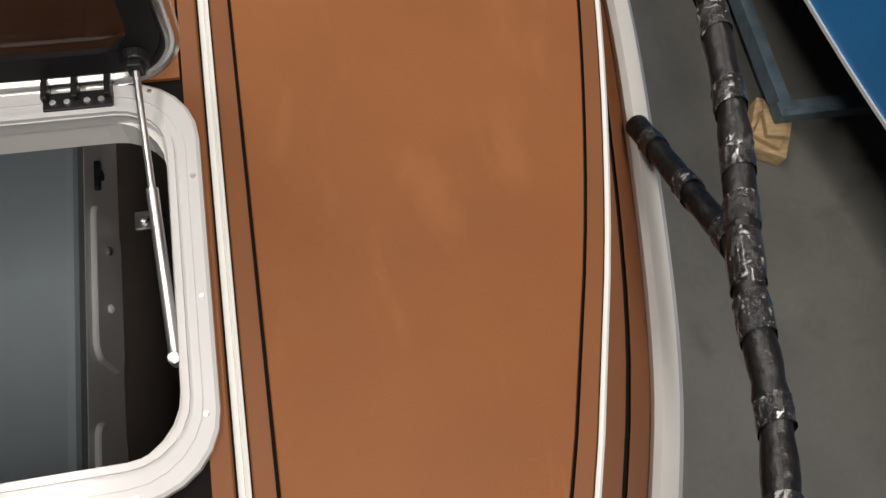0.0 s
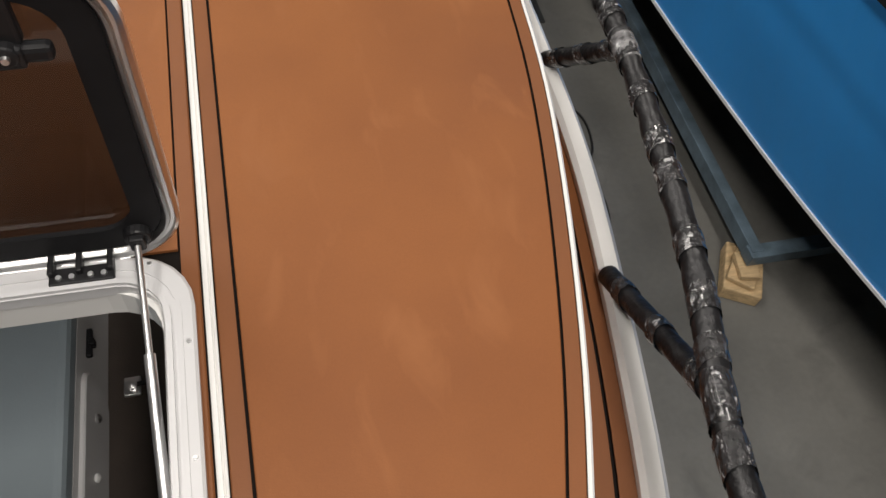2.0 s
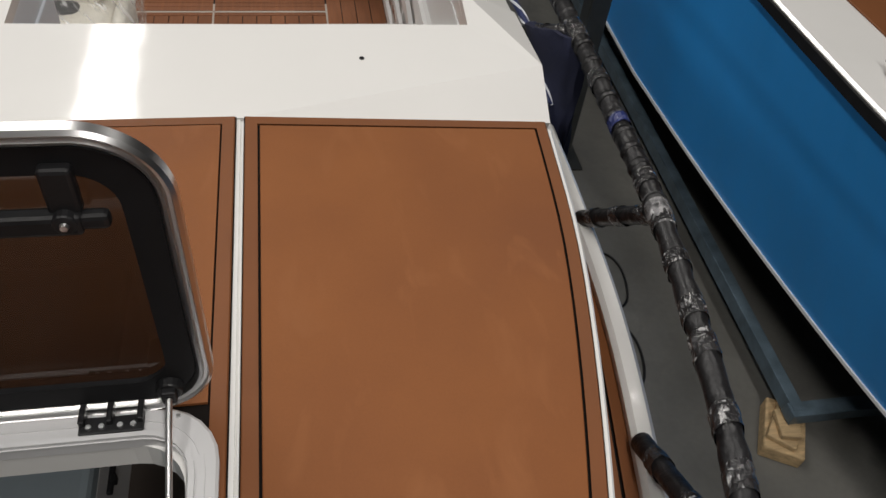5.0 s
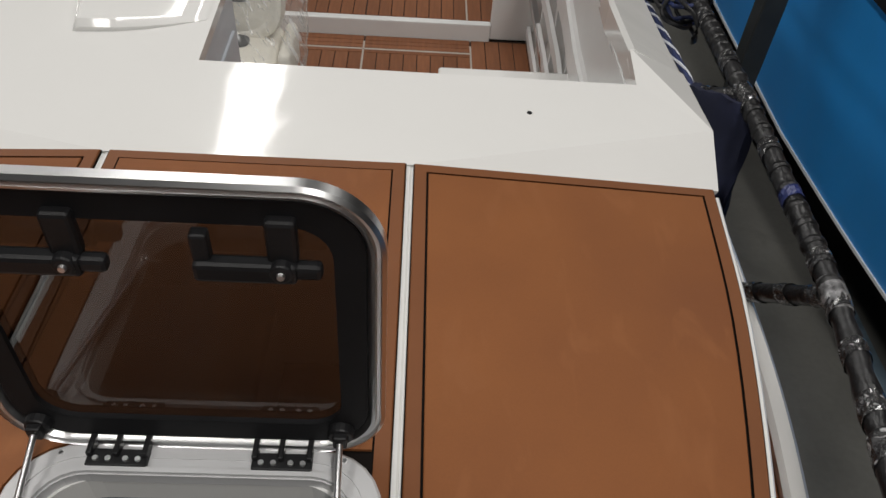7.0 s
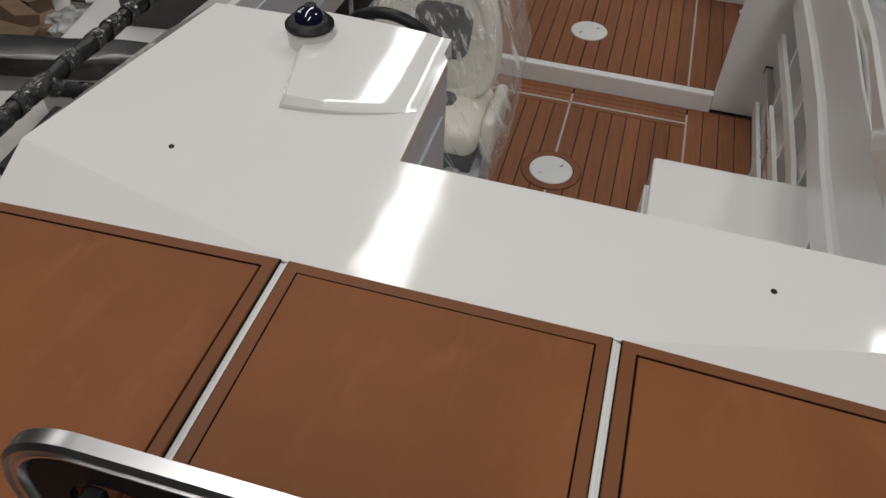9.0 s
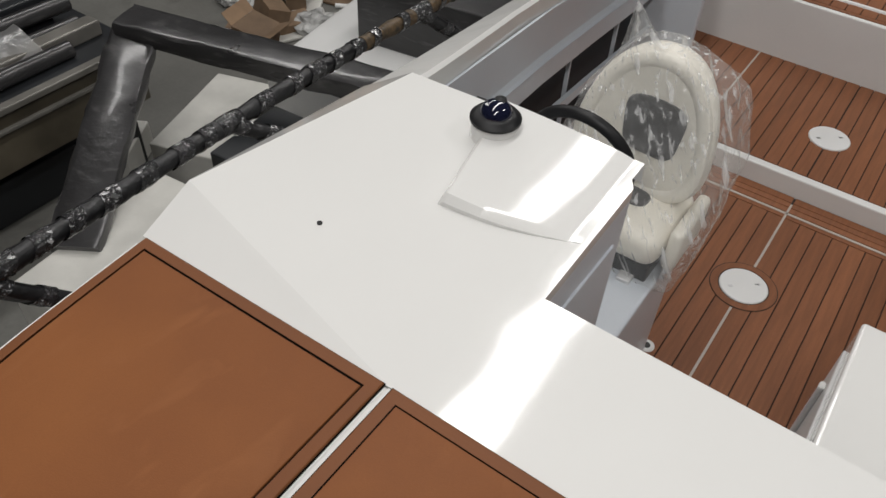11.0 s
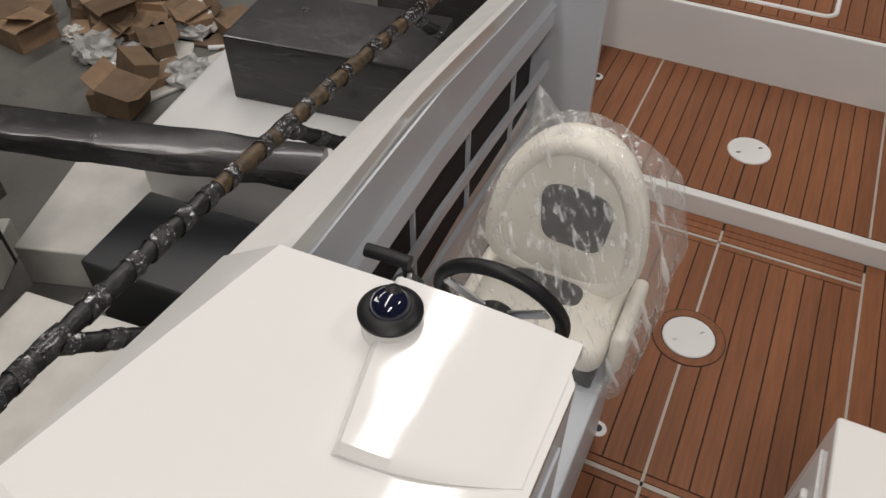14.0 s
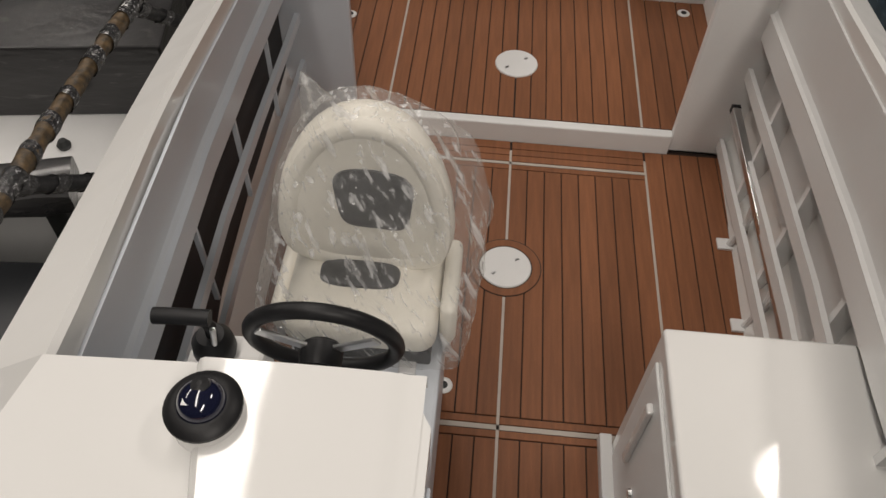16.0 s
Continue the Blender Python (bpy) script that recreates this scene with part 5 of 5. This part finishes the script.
for k in range(7):
    slab(-4.9 + 0.25 * k, -4.65 + 0.25 * k, 3.2 + rnd.uniform(0, 1.4), 3.4 + rnd.uniform(1.4, 1.6), FLOOR, FLOOR + 0.03, rnd.uniform(0, 180), M_FOAM if k % 2 else M_CARD, "scrap_sheet", "flat packing scrap on the concrete", "scrap", "packing scraps")
tubep = thing("loose_pipe", (-4.1, 4.3, FLOOR + 0.02), "short pale plastic pipe on the floor", "pipe")
part("pipe", tube([(-0.15, -0.1, 0), (0.15, 0.08, 0)], 0.022, 12), M_WHITEMAT, tubep, "", True)
slab(-4.3, -3.95, -1.9, 1.5, FLOOR, FLOOR + 0.30, 0, M_HULLDARK, "black_trough", "long black trough on the floor under the rack", "trough")
slab(-6.8, -5.6, -2.5, 1.0, FLOOR, FLOOR + 1.5, 0, M_DARKSTEEL, "steel_cabinet", "dark steel workshop cabinet", "cabinet")
# crumpled packing film among the boxes
rnd = random.Random(31)
for k in range(12):
    bm = bmesh.new()
    bmesh.ops.create_icosphere(bm, subdivisions=3, radius=1.0)
    sc = Vector((rnd.uniform(0.10, 0.26), rnd.uniform(0.10, 0.24), rnd.uniform(0.05, 0.12)))
    o = Vector((rnd.uniform(0, 50), rnd.uniform(0, 50), 0))
    for v in bm.verts:
        d = v.co.normalized()
        f = 0.75 + 0.5 * abs(noise.noise(d * 2.6 + o)) + 0.25 * noise.noise(d * 7 + o)
        v.co = Vector((d.x * sc.x * f, d.y * sc.y * f, max(0.0, d.z * f + 0.55) * sc.z))
    high = k >= 8
    ob = part("film_lump", bm, M_PACKFILM if k % 3 else M_FOAM)
    ob.location = (-2.3 + rnd.uniform(-0.5, 0.4), 5.4 + rnd.uniform(-0.4, 0.5), FLOOR + 1.15) if high else (-4.9 + rnd.uniform(-0.7, 1.3), 4.3 + rnd.uniform(-0.9, 1.1), FLOOR)
    tagged(ob, "crumpled pale packing film lying on a crate" if high else "crumpled pale packing film on the floor", "packing film", "packing film")
stand = thing("boat_stand", (1.60, 1.50, FLOOR), "blue-grey steel boat stand beside the hull", "stand")
part("post", box(-0.04, 0.04, -0.04, 0.04, 0, 1.25, 0.006), M_STEEL, stand)
part("pad", box(-0.07, 0.07, -0.08, 0.08, 1.25, 1.33, 0.012), M_WHITEMAT, stand, "pale rest pad")
part("foot", box(-0.18, 0.18, -0.18, 0.18, 0, 0.02, 0.004), M_STEEL, stand)
# long light fittings above
for lx, ly, wide, long, watts in STRIPS:
    fit_ob = thing("ceiling_light", (lx, ly, CEIL - 0.08), "long white strip light fitting under the roof", "ceiling light", "ceiling lights")
    part("housing", box(-0.30, 0.30, -long / 2 - 0.1, long / 2 + 0.1, -0.06, 0.08, 0.01), M_WHITEMAT, fit_ob)

# ---- planking of the sole, aft deck and bench ----
PL = {}


def plank(parent, x0, x1, y0, y1, z, across=False):
    """One foam plank; alike sizes share a mesh."""
    w, d = round(x1 - x0, 4), round(y1 - y0, 4)
    key = (w, d, across)
    if key not in PL:
        bm = box(-w / 2, w / 2, -d / 2, d / 2, -0.008, 0.0)
        top = [e for e in bm.edges if e.verts[0].co.z > -0.001 and e.verts[1].co.z > -0.001]
        bmesh.ops.bevel(bm, geom=top, offset=0.0015, segments=1, affect="EDGES")
        me = bpy.data.meshes.new("plank")
        bmesh.ops.recalc_face_normals(bm, faces=bm.faces[:])
        bm.to_mesh(me)
        bm.free()
        me.materials.append(M_TEAK)
        PL[key] = me
    ob = new("plank", PL[key])
    ob.parent = parent
    ob.location = Vector(((x0 + x1) / 2, (y0 + y1) / 2, z)) - B
    return ob


def planked(parent, x0, x1, y0, y1, z, n, border=True):
    """A panel of planks along y, with a border plank all round."""
    g, b = 0.005, 0.028
    if border:
        plank(parent, x0, x1, y0, y0 + b, z)
        plank(parent, x0, x1, y1 - b, y1, z)
        x0, x1, y0, y1 = x0, x1, y0 + b + g, y1 - b - g
    w = (x1 - x0 + g) / n
    for k in range(n):
        plank(parent, x0 + k * w, x0 + (k + 1) * w - g, y0, y1, z)


sole_p = bpart("sole_panel", box(-1.05, 1.05, 0.34, 2.92, SOLE - 0.0079, SOLE - 0.006), M_SEAM)
J = 0.0055
for x0, x1, n in ((-0.63 + J, -J, 8), (J, 0.63 - J, 8)):
    planked(sole_p, x0, x1, 1.44, 2.765, SOLE, n)
    planked(sole_p, x0, x1, 0.36, 1.415, SOLE, n)
    for k in range(2):
        plank(sole_p, x0, x1, 2.788 + 0.042 * k, 2.825 + 0.042 * k, SOLE, True)
    plank(sole_p, x0, x1, 2.872, 2.92, SOLE, True)
for x0, x1 in ((-1.05, -0.63 - J), (0.63 + J, 1.05)):
    planked(sole_p, x0, x1, 0.36, 2.92, SOLE, 5, False)
lines = [box(-J, J, 0.36, 2.86, 0, 0.0035), box(-0.63, 0.63, 1.418, 1.437, 0, 0.0035), box(-0.63, 0.63, 2.769, 2.784, 0, 0.0035)]
bpart("joint_line", shift(joined(lines), (0, 0, SOLE - 0.005)), M_LINE, "pale joint line between the floor panels")
for s in (-0.63, 0.63):
    bpart("joint_line", shift(box(s - J, s + J, 1.42, 2.86, 0, 0.003), (0, 0, SOLE - 0.005)), M_LINE)
aft_p = bpart("aft_panel", box(-1.03, 1.03, 2.985, 4.045, AFT - 0.0079, AFT - 0.006), M_SEAM)
for x0, x1, n in ((-1.03, -0.605 - J, 5), (-0.605 + J, -0.004, 8), (0.004, 0.605 - J, 8), (0.605 + J, 1.03, 5)):
    planked(aft_p, x0, x1, 2.985, 4.045, AFT, n, False)
for s in (-0.605, 0.605):
    bpart("joint_line", shift(box(s - J, s + J, 2.985, 4.045, 0, 0.004), (0, 0, AFT - 0.005)), M_LINE)
bench_p = bpart("bench_panel", box(-1.03, 1.03, 4.088, 4.945, -0.9579, -0.956), M_SEAM)
planked(bench_p, -1.03, 1.03, 4.092, 4.94, -0.949, 24)
